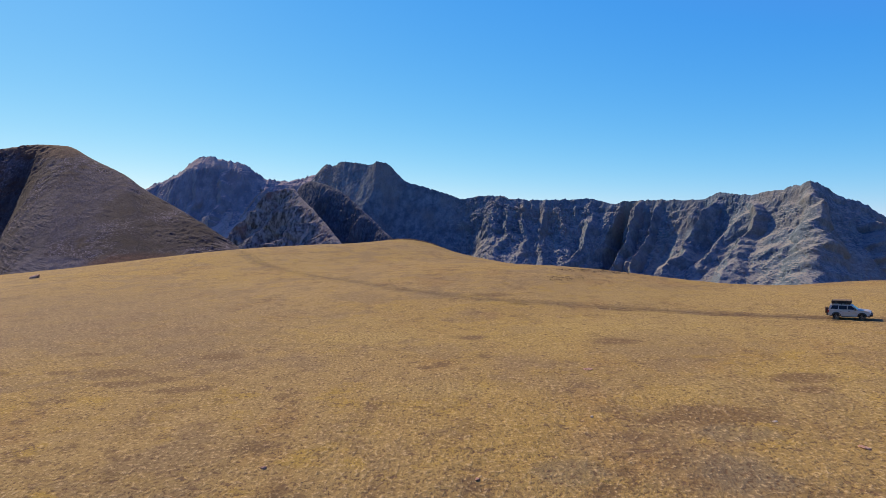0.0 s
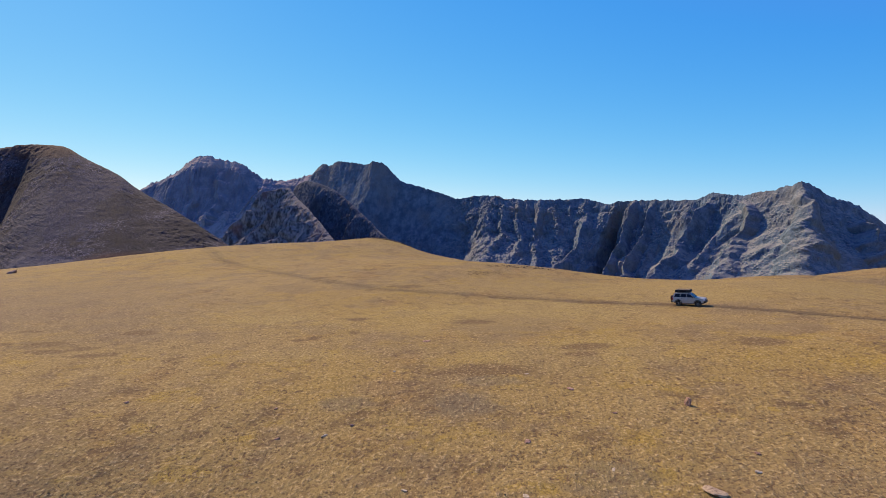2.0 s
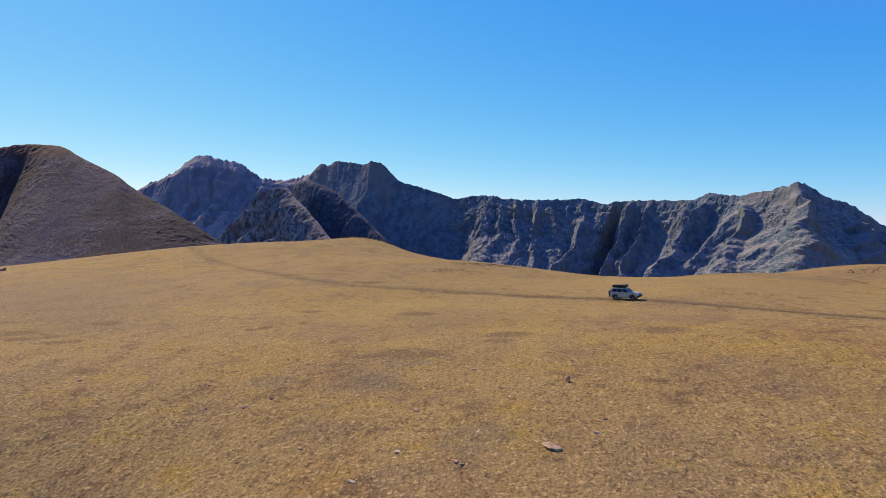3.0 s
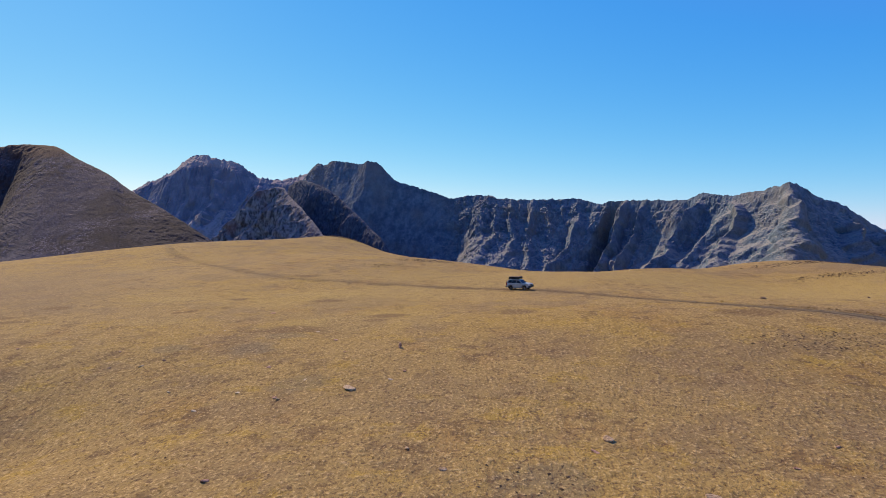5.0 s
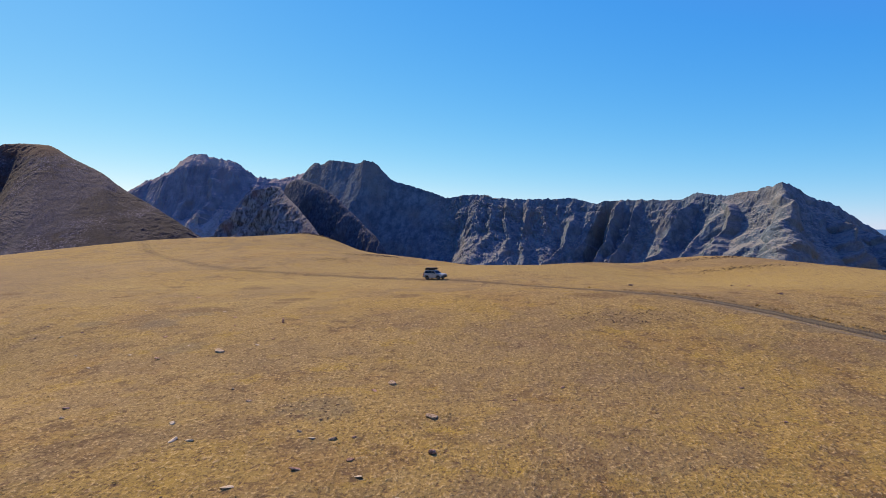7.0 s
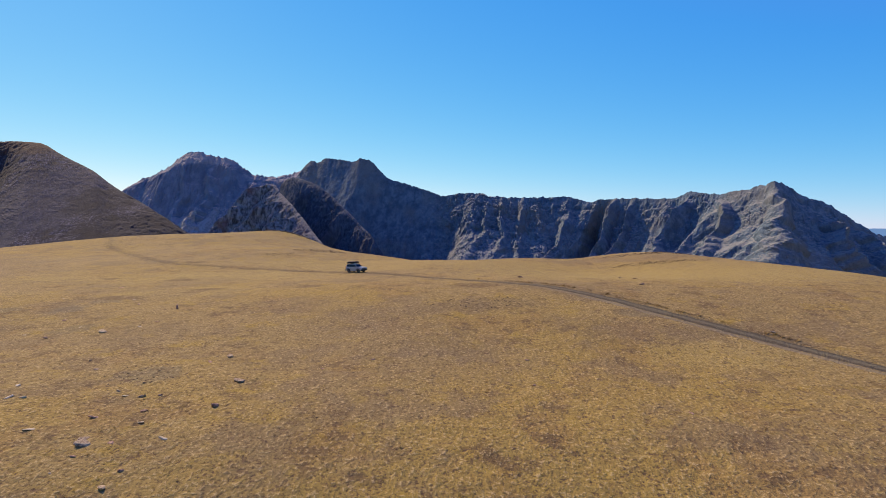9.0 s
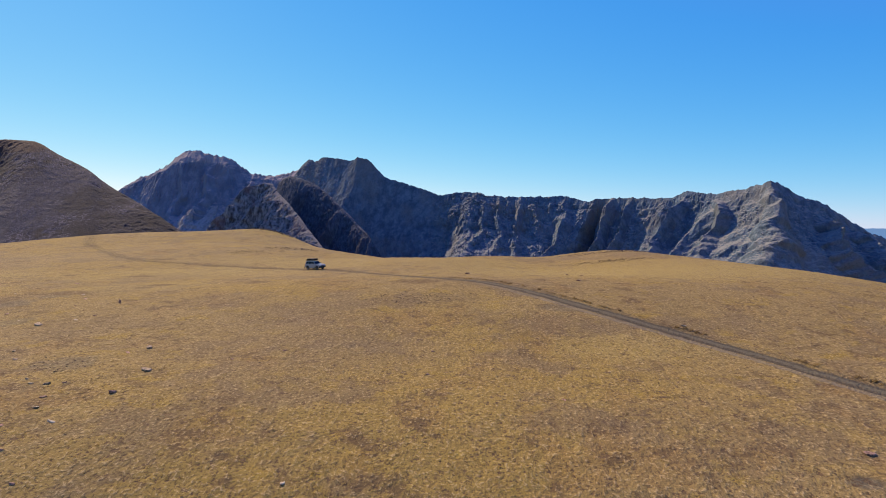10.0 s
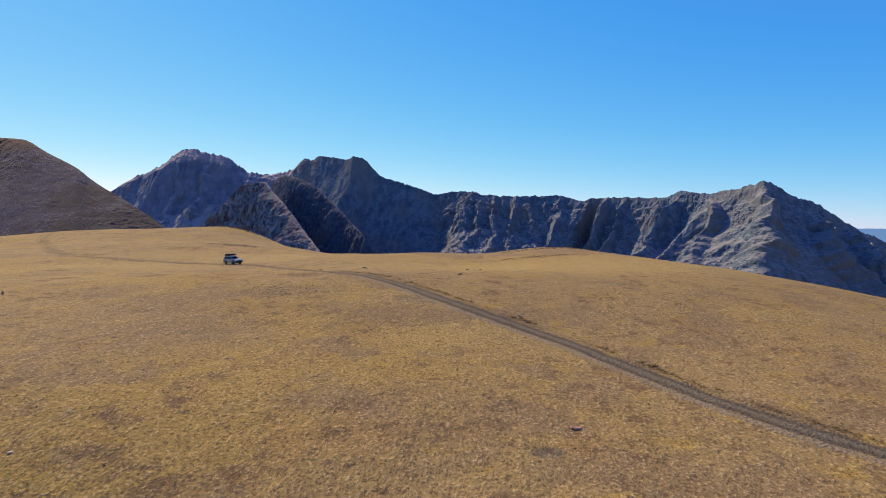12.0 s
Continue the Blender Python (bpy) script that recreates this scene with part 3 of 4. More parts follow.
    for n, size in enumerate(gullies[:3]):
        r = ridged(bent / size + 0.6 * n, v / (size * stretch), seed * 0.37, 2, seed + 41 * n)
        ramp = (np.clip(down / 0.28, 0, 1) if n < 2 else 0.16 + 0.84 * np.clip(down / 0.05, 0, 1)) * (0.45 + 0.55 * np.clip(1.25 - down, 0, 1))
        cut = cut + size * (1 - r) * (1.0, 0.9, 0.7)[n] * (deep if n < 2 else 1.0) * ramp
    cut = cut * some
    for at, drift, half, stand, first, last in buttresses:
        mid = along[int(np.argmin(np.abs(line[:, 0] - at)))]
        share = np.clip((down - first) / (last - first), 0, 1)
        wander = 2.4 * half * (fbm(v / 110, mid + 0 * v, 0, 4, seed + 14, 0.6) - 0.5)
        body = np.clip(1 - np.abs(s - mid - drift * down - wander) / (half * (0.55 + 0.75 * down)), 0, 1)
        cut = cut - np.where(face, stand * 1.3 * body**0.8 * np.clip(share * 9, 0, 1) * np.clip((1 - share) * 4, 0, 1), 0) / max(gully, 0.05)
    z = z - gully * cut * 0.4
    out = out - np.where(face, 1, -1) * gully * cut * 0.55
    x, y = line[:, 0:1] + front[:, 0:1] * out, line[:, 1:2] + front[:, 1:2] * out
    # crags and tilted ledges, strongest on the upper cliffs
    strong = np.interp(line[:, 0], cliffs[0], cliffs[1])[:, None]
    hard = np.clip(down / 0.03, 0, 1) * (0.30 + 1.1 * np.clip(1.0 - 0.8 * down, 0, 1) * np.clip(2.2 * fbm(s / 120, v / 90, 0, 3, seed + 60) - 0.5, 0, 1.4))
    wx, wy, wz = (14 * (fbm(x / 40, y / 40, z / 40, 2, seed + 90 + n) - 0.5) for n in range(3))
    crag = 17 * (ridged((x + wx) / 60, (y + wy) / 60, (z + wz) / 74, 4, seed + 77, 0.6) - 0.55)
    bed = (z + tilt * s) / 30 + 1.6 * fbm(x / 80, y / 80, z / 80, 3, seed + 80)
    ledge = 3 * np.abs((bed % 1.0) - 0.35) * np.clip(3 * fbm(s / 60, v / 50, 0, 3, seed + 81) - 1.0, 0, 1)
    push = crags * hard * (crag * strong + ledge * np.minimum(strong, 1.5))
    x, y, z = x + front[:, 0:1] * push * 0.8, y + front[:, 1:2] * push * 0.8, z + 0.45 * push
    if drops:
        worn = erode(z[:, 12:], step, width * float(np.mean(far)) / rows, drops, bite, seed)
        z[:, 12:] += np.clip(down[:, 12:] / 0.035, 0, 1) * np.clip(worn - z[:, 12:], -40, 18)
    # broken rock on top of it all
    chip = 7 * (ridged((x + wx) / 24, (y + wy) / 24, (z + wz) / 26, 3, seed + 78, 0.7) - 0.5) + 5 * (ridged((x - wy) / 9, (y + wx) / 9, z / 10, 2, seed + 79, 0.6) - 0.5)
    chip = chip * fine * np.clip(strong, 0.25, 6.0) * np.clip(0.35 + 2.2 * (fbm(x / 70, y / 70, z / 70, 3, seed + 82) - 0.4), 0.15, 1.3) * np.clip(down / 0.02, 0.2, 1)
    x, y, z = x + front[:, 0:1] * chip * 0.7, y + front[:, 1:2] * chip * 0.7, z + 0.6 * chip
    ob = mesh_object(name, np.stack([x, y, z], -1).reshape(-1, 3), grid_faces(len(line), k.shape[1]), material, smooth=False)
    for at, first, last, half, drift in screes:
        mid = int(np.argmin(np.abs(line[:, 0] - at)))
        down_rows = np.nonzero((k[0] >= first) & (k[0] <= last))[0]
        share = (k[0, down_rows] - first) / (last - first)
        spread = np.linspace(-1, 1, 31)
        widths = half * (0.2 + 0.8 * share)[:, None] * (1 + 1.1 * (fbm(share[:, None] * 9, spread[None] * 1.5, 0, 4, seed + 90) - 0.5))
        cols = np.clip(mid + np.round((drift * share[:, None] + widths * spread) / step).astype(int), 0, len(line) - 1)
        rr = np.broadcast_to(down_rows[:, None], cols.shape)
        lift = 4.6 * (1 - np.abs(spread) ** 3) * np.clip(share * 6, 0, 1)[:, None] * np.clip((1 - share) * 5, 0, 1)[:, None] - 2.6 + 2.4 * (fbm(share[:, None] * 14, spread[None] * 4, 0, 3, seed + 91) - 0.3)
        pts = np.stack([x[cols, rr] + front[cols, 0] * lift, y[cols, rr] + front[cols, 1] * lift, z[cols, rr] + lift], -1)
        fan = mesh_object("scree_fan", pts.reshape(-1, 3), grid_faces(*cols.shape), PALE_SCREE, parent=ob)
        tagged(fan, "pale grey scree in a gully")
    return tagged(ob, label, category)


def build_mountains():
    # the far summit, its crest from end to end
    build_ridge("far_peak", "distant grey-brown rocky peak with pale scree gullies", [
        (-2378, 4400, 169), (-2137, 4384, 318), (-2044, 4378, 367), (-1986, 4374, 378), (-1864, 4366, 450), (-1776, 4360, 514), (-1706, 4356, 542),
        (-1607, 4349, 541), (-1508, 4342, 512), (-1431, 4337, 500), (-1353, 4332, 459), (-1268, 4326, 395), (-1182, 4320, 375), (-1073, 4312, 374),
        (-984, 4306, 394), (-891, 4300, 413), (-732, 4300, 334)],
        -250, 800, 250, HAZY_FAR_ROCK, 5, 190, 0.22, 0.7, 15, 1.25, 11, -0.25, (300, 120, 50), 120,
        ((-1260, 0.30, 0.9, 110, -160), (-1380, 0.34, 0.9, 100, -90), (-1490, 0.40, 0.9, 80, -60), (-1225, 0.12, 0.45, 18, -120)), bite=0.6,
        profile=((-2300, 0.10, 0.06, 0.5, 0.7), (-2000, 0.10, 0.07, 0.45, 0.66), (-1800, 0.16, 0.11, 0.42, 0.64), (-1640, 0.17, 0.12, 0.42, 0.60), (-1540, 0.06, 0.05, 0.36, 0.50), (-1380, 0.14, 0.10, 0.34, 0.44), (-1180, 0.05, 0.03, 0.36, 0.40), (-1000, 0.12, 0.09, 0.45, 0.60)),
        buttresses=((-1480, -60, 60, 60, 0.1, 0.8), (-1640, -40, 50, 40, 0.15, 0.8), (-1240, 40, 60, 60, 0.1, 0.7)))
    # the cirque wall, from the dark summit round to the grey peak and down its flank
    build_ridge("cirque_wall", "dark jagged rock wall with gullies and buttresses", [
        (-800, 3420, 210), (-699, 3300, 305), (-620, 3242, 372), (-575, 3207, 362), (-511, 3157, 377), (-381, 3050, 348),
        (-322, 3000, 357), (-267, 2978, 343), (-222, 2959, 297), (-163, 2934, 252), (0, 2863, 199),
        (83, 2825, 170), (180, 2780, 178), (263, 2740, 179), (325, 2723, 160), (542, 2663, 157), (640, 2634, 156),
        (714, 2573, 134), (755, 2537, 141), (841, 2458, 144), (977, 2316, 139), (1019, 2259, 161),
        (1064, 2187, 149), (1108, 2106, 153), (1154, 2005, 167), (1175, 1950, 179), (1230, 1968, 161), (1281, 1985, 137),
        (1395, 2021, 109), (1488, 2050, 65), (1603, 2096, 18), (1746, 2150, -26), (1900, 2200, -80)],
        -430, 620, 220, HAZY_WALL_ROCK, 2.6, 210, 0.80, 0.9, 7, 1.75, 23, reach=((-700, -600, -200, 40, 180, 270, 400, 600, 700, 765, 840, 950, 1080, 1190, 1300), (0.7, 0.5, 0.48, 0.55, 0.85, 1.6, 1.9, 1.9, 1.5, 0.7, 1.1, 1.3, 1.15, 0.95, 0.78)),
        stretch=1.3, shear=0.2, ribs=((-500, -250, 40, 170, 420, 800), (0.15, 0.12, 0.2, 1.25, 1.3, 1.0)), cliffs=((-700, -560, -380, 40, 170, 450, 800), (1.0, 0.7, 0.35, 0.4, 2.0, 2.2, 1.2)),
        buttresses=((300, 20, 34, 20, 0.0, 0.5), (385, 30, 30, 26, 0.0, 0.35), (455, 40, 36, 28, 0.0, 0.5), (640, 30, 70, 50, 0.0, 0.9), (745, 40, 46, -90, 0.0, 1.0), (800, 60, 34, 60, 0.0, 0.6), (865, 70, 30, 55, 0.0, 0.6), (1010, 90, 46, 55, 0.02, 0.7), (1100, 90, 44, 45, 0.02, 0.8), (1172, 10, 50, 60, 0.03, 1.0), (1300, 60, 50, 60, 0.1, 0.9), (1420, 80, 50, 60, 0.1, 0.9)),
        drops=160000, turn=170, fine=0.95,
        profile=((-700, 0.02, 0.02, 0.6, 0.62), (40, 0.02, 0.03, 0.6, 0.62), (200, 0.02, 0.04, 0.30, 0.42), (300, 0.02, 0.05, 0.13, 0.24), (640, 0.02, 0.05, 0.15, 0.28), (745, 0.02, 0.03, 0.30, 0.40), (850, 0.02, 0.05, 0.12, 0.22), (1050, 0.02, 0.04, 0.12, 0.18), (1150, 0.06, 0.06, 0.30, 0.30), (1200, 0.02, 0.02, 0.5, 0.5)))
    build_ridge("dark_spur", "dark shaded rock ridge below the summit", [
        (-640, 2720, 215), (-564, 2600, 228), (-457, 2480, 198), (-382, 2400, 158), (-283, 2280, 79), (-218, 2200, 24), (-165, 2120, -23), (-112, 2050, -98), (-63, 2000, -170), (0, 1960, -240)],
        -380, 300, 200, SHADED_ROCK, 2.6, 140, 0.45, 0.9, 3.5, 1.35, 83, 0.3, (120, 50, 22), 90, buttresses=((-457, -60, 40, 40, 0.02, 0.8), (-283, -50, 40, 40, 0.02, 0.8)))
    build_ridge("rock_spur", "banded grey and maroon rock spur with scree streaks", [
        (-700, 2520, 120), (-630, 2410, 160), (-566, 2300, 177), (-506, 2200, 132), (-446, 2100, 90), (-385, 2000, 40), (-324, 1900, -11), (-227, 1700, -79), (-131, 1500, -151), (-80, 1400, -200)],
        -240, 520, 120, SPUR_ROCK, 2.4, 190, 0.85, 1.0, 3.5, 1.25, 51, 0.7, (130, 52, 22), 90, ((-480, 0.02, 0.5, 12, 60), (-540, 0.10, 0.6, 16, 30), (-400, 0.05, 0.5, 9, 40)),
        buttresses=((-566, -140, 50, 60, 0.0, 0.9), (-480, -120, 40, 45, 0.02, 0.8), (-400, -100, 40, 45, 0.02, 0.8), (-300, -80, 50, 45, 0.02, 0.8)), tilt=0.8)
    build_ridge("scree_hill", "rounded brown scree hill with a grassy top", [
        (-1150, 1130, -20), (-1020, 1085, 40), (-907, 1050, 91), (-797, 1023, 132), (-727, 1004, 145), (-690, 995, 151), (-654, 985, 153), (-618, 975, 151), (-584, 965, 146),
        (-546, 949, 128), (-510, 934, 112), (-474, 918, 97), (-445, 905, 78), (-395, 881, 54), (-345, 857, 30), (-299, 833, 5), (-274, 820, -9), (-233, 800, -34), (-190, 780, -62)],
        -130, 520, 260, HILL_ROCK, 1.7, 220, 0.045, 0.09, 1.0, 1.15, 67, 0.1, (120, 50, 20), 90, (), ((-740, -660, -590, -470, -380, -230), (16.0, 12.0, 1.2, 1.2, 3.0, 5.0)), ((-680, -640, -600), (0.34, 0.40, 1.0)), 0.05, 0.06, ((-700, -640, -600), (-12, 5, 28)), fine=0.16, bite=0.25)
    line = smooth_curve([(2000, 4450, -10), (2400, 4230, 22), (2700, 4040, 35), (2955, 3859, 39), (3150, 3680, 30), (3350, 3480, 12), (3550, 3200, -10)], 30)
    line[:, 2] += 6 * (fbm(np.arange(len(line)) / 5.0, np.zeros(len(line)), 0, 3, 2) - 0.5)
    foot = line.copy()
    foot[:, :2] *= 0.94
    foot[:, 2] = -330
    ob = mesh_object("backdrop", np.stack([line, foot], 1).reshape(-1, 3), grid_faces(len(line), 2), BLUE_DISTANCE)
    tagged(ob, "blue hazy line of distant hills", "hills", kind="structure")


# ---- stones ----
def stone_shape(bm, rng, size, flat, origin=(0, 0, 0), cuts=2, turn=None):
    """An angular stone of the given length, sunk a little in the ground."""
    made = bmesh.ops.create_icosphere(bm, subdivisions=cuts, radius=0.5)["verts"]
    turn = rng.uniform(0, 6.28) if turn is None else turn
    planes = [(Vector((rng.gauss(0, 1), rng.gauss(0, 1), rng.gauss(0, 0.8))).normalized(), rng.uniform(0.26, 0.42)) for _ in range(9)]
    rot = Euler((rng.uniform(-0.25, 0.25), rng.uniform(-0.25, 0.25), turn)).to_matrix()
    for v in made:
        p = v.co.copy()
        p = Vector([math.copysign(abs(2 * c) ** 0.8, c) * 0.46 for c in p])
        for n, far in planes:
            over = p.dot(n) - far
            if over > 0:
                p -= n * over * 0.92
        p += p * (0.16 if flat < 1 else 0.55) * noise.noise(p * 3.0 + Vector((turn * 9, flat * 7, size)))
        if flat < 0.6 and p.z > 0.24:  # most lie with a flat side up
            p.z = 0.24 + 0.25 * (p.z - 0.24)
        p = Vector((p.x * size * 1.25, p.y * size * rng_width(turn), p.z * flat * 1.5))
        v.co = rot @ p + Vector(origin) + Vector((0, 0, flat * 0.30))


def rng_width(turn):
    return 0.75 + 0.25 * math.sin(turn * 5)


def build_stone(x, y, size, flat, material, label, seed, name="stone", group="loose stones on the turf", turn=None):
    rng = random.Random(seed)
    bm = bmesh.new()
    stone_shape(bm, rng, size, flat * (0.5 if material is PALE_STONE else 0.7 if flat < 0.5 else 0.8), cuts=3 if size > 2 else 2, turn=turn)
    mesh = bpy.data.meshes.new(name)
    bm.to_mesh(mesh)
    bm.free()
    mesh.materials.append(material)
    ob = new(name, mesh)
    ob.location = (x, y, float(ground_z(x, y)) - 0.02)
    return tagged(ob, label, "rock" if name == "boulder" else "stone", group)


def build_rubble(name, label, cx, cy, rx, ry, count, small, large, seed):
    """A scatter of angular stones in one patch."""
    rng = np.random.default_rng(seed)
    shape = np.array([(0, 0, 1), (0.9, 0, 0.15), (0.28, 0.85, 0.1), (-0.72, 0.53, 0.2), (-0.72, -0.53, 0.05), (0.28, -0.85, 0.2), (0, 0, -0.6)])
    tris = np.array([(0, 1, 2), (0, 2, 3), (0, 3, 4), (0, 4, 5), (0, 5, 1), (6, 2, 1), (6, 3, 2), (6, 4, 3), (6, 5, 4), (6, 1, 5)])
    r, a = np.sqrt(rng.random(count)) * (0.5 + 0.5 * rng.random(count)), rng.random(count) * 2 * np.pi
    x, y = cx + rx * 1.25 * r * np.cos(a), cy + ry * 1.25 * r * np.sin(a)
    keep = track_gap(x, y) > 1.5
    x, y = x[keep], y[keep]
    n = len(x)
    size = small + (large - small) * rng.random(n) ** 3
    turn = rng.random(n) * 2 * np.pi
    p = shape[None] * (1 + 0.6 * (rng.random((n, 7, 3)) - 0.5)) * size[:, None, None] * np.array([1.1, 0.8, 0.38])
    c, s = np.cos(turn)[:, None], np.sin(turn)[:, None]
    v = np.stack([x[:, None] + c * p[..., 0] - s * p[..., 1], y[:, None] + s * p[..., 0] + c * p[..., 1], ground_z(x, y)[:, None] + p[..., 2] + 0.05 * size[:, None]], -1)
    f = (tris[None] + 7 * np.arange(n)[:, None, None]).reshape(-1, 3)
    return tagged(mesh_object(name, v.reshape(-1, 3), f, RUBBLE, smooth=False), label, "rubble", kind="stuff")


def tufts(x, y, size, seed):
    """Tufts of leaning blades standing at the given places."""
    rng = np.random.default_rng(seed)
    n, blades = len(x), 6
    z = ground_z(x, y)
    a = np.arange(blades) * 2 * np.pi / blades + rng.random((n, 1)) * 6.28 + 0.5 * rng.random((n, blades))
    size = size[:, None]
    foot, length, rise = size * 0.30 * rng.random((n, blades)), size * (0.6 + 0.7 * rng.random((n, blades))), size * (0.30 + 0.45 * rng.random((n, blades)))
    half = size * (0.22 + 0.16 * rng.random((n, blades)))
    c, s = np.cos(a), np.sin(a)
    fx, fy = x[:, None] + foot * c, y[:, None] + foot * s
    low = z[:, None] - 0.03
    one = np.stack([fx - half * s, fy + half * c, np.broadcast_to(low, c.shape)], -1)
    two = np.stack([fx + half * s, fy - half * c, np.broadcast_to(low, c.shape)], -1)
    tip = np.stack([fx + length * c, fy + length * s, z[:, None] + rise], -1)
    v = np.stack([one, two, tip], 2).reshape(-1, 3)
    return v, np.arange(len(v)).reshape(-1, 3)


def build_grass(count=40000, seed=4):
    """Tussocks of dry grass, thick where the camera flies nearest."""
    rng = np.random.default_rng(seed)
    x, y = rng.uniform(-34, 150, 5 * count), rng.uniform(-32, 80, 5 * count)
    thick = np.clip(fbm(x / 3, y / 3, 0, 3, 21) * 1.8 - 0.35, 0.12, 1) * np.clip(1.3 - (y + 30) / 80, 0.08, 1)
    keep = (rng.random(5 * count) < thick) & (track_gap(x, y) > 1.7)
    x, y = x[keep][:count], y[keep][:count]
    v, f = tufts(x, y, 0.06 + 0.06 * rng.random(len(x)) ** 2, seed)
    return tagged(mesh_object("dry_grass", v, f, GRASS, smooth=False), "short straw-coloured dry grass tussocks", "grass", kind="stuff")


def build_verge(seed=6):
    """Taller grass clumps in the loosened earth along the upper edge of the gravel track."""
    rng = np.random.default_rng(seed)
    k = rng.integers(0, len(TRACK) - 1, 2600)
    k = k[(TRACK[k, 0] > 72) & (fbm(TRACK[k, 0] / 3, TRACK[k, 1] / 3, 0, 2, 8) > 0.45)]
    d = TRACK[k + 1] - TRACK[k]
    d /= np.linalg.norm(d, axis=1)[:, None]
    gap = -1.75 - 0.7 * rng.random(len(k)) ** 2
    x, y = TRACK[k, 0] + d[:, 1] * gap, TRACK[k, 1] - d[:, 0] * gap
    v, f = tufts(x, y, 0.18 + 0.22 * rng.random(len(x)) ** 2, seed)
    return tagged(mesh_object("verge_grass", v, f, GRASS, smooth=False), "taller brown grass clumps along the gravel track", "grass", kind="stuff")


# ---- the car ----
def part(name, bm, material, parent, label=""):
    mesh = bpy.data.meshes.new(name)
    bmesh.ops.recalc_face_normals(bm, faces=bm.faces)
    bm.to_mesh(mesh)
    bm.free()
    mesh.materials.append(material)
    ob = new(name, mesh)
    ob.parent = parent
    return tagged(ob, label) if label else ob


def slab(bm, outline, half, bevel=0.0, segments=2):
    """A side outline of (x, z) carried across the car; half gives the half width at a point."""
    left = [bm.verts.new((x, half(x, z), z)) for x, z in outline]
    right = [bm.verts.new((x, -half(x, z), z)) for x, z in outline]
    faces = [bm.faces.new(left), bm.faces.new(right[::-1])]
    n = len(outline)
    for k in range(n):
        faces.append(bm.faces.new((left[k], right[k], right[(k + 1) % n], left[(k + 1) % n])))
    if bevel:
        edges = [e for e in {e for f in faces for e in f.edges} if e.calc_face_angle(0) > 0.35]
        bmesh.ops.bevel(bm, geom=edges, offset=bevel, segments=segments, affect="EDGES", profile=0.6)
    return faces


def box(bm, x, y, z, bevel=0.0):
    """A box between the pairs x, y and z, with rounded edges."""
    made = bmesh.ops.create_cube(bm, size=1)["verts"]
    for v in made:
        v.co = Vector(((x[0] + x[1]) / 2 + v.co.x * (x[1] - x[0]), (y[0] + y[1]) / 2 + v.co.y * (y[1] - y[0]), (z[0] + z[1]) / 2 + v.co.z * (z[1] - z[0])))
    if bevel:
        bmesh.ops.bevel(bm, geom=list({e for v in made for e in v.link_edges}), offset=bevel, segments=2, affect="EDGES", profile=0.6)


def pane(bm, points, thick=0.014):
    """A thin panel standing on the given outline, toward its outside."""
    p = [Vector(q) for q in points]
    n = (p[1] - p[0]).cross(p[2] - p[0]).normalized()
    if n.dot(sum(p, Vector()) / len(p) - Vector((-0.6, 0, 1.3))) < 0:
        n = -n
    low = [bm.verts.new(q - n * 0.004) for q in p]
    top = [bm.verts.new(q + n * thick) for q in p]
    bm.faces.new(top)
    bm.faces.new(low[::-1])
    for k in range(len(p)):
        bm.faces.new((low[k], low[(k + 1) % len(p)], top[(k + 1) % len(p)], top[k]))


def lathe(bm, outline, steps=28):
    """An outline of (radius, y) turned round the y axis."""
    rings = [[bm.verts.new((r * math.cos(2 * math.pi * k / steps), y, r * math.sin(2 * math.pi * k / steps))) for k in range(steps)] for r, y in outline]
    for one, two in zip(rings, rings[1:]):
        for k in range(steps):
            bm.faces.new((one[k], one[(k + 1) % steps], two[(k + 1) % steps], two[k]))
    bm.faces.new(rings[0])
    bm.faces.new(rings[-1][::-1])


def wheel(parent, x, y, z, turn=0.0, radius=0.395):
    hub = new("wheel")
    hub.parent = parent
    hub.matrix_local = pose(x, y, z, 0, 0, turn)
    bm = bmesh.new()
    r = radius
    lathe(bm, [(0.24, -0.12), (r - 0.05, -0.135), (r - 0.012, -0.11), (r, -0.07), (r, 0.07), (r - 0.012, 0.11), (r - 0.05, 0.135), (0.24, 0.12)], 32)
    part("tyre", bm, RUBBER, hub, "dusty black tyre")
    bm = bmesh.new()
    lathe(bm, [(0.245, -0.10), (0.25, 0.09), (0.225, 0.125), (0.205, 0.085), (0.07, 0.10), (0.055, 0.13)], 24)
    for k in range(6):
        spoke = bmesh.ops.create_cube(bm, size=1)["verts"]
        bmesh.ops.transform(bm, matrix=pose(0, 0, 0, 0, 60 * k, 0) @ Matrix.Translation((0.14, 0.105, 0)) @ Matrix.Diagonal((0.15, 0.03, 0.05, 1)), verts=spoke)
    rim = part("rim", bm, RIM_METAL, hub, "grey alloy rim")
    return hub


def arch(cx, cz, r, start=170, stop=10, steps=9):
    return [(cx + r * math.cos(radians(start + (stop - start) * k / steps)), cz + r * math.sin(radians(start + (stop - start) * k / steps))) for k in range(steps + 1)]


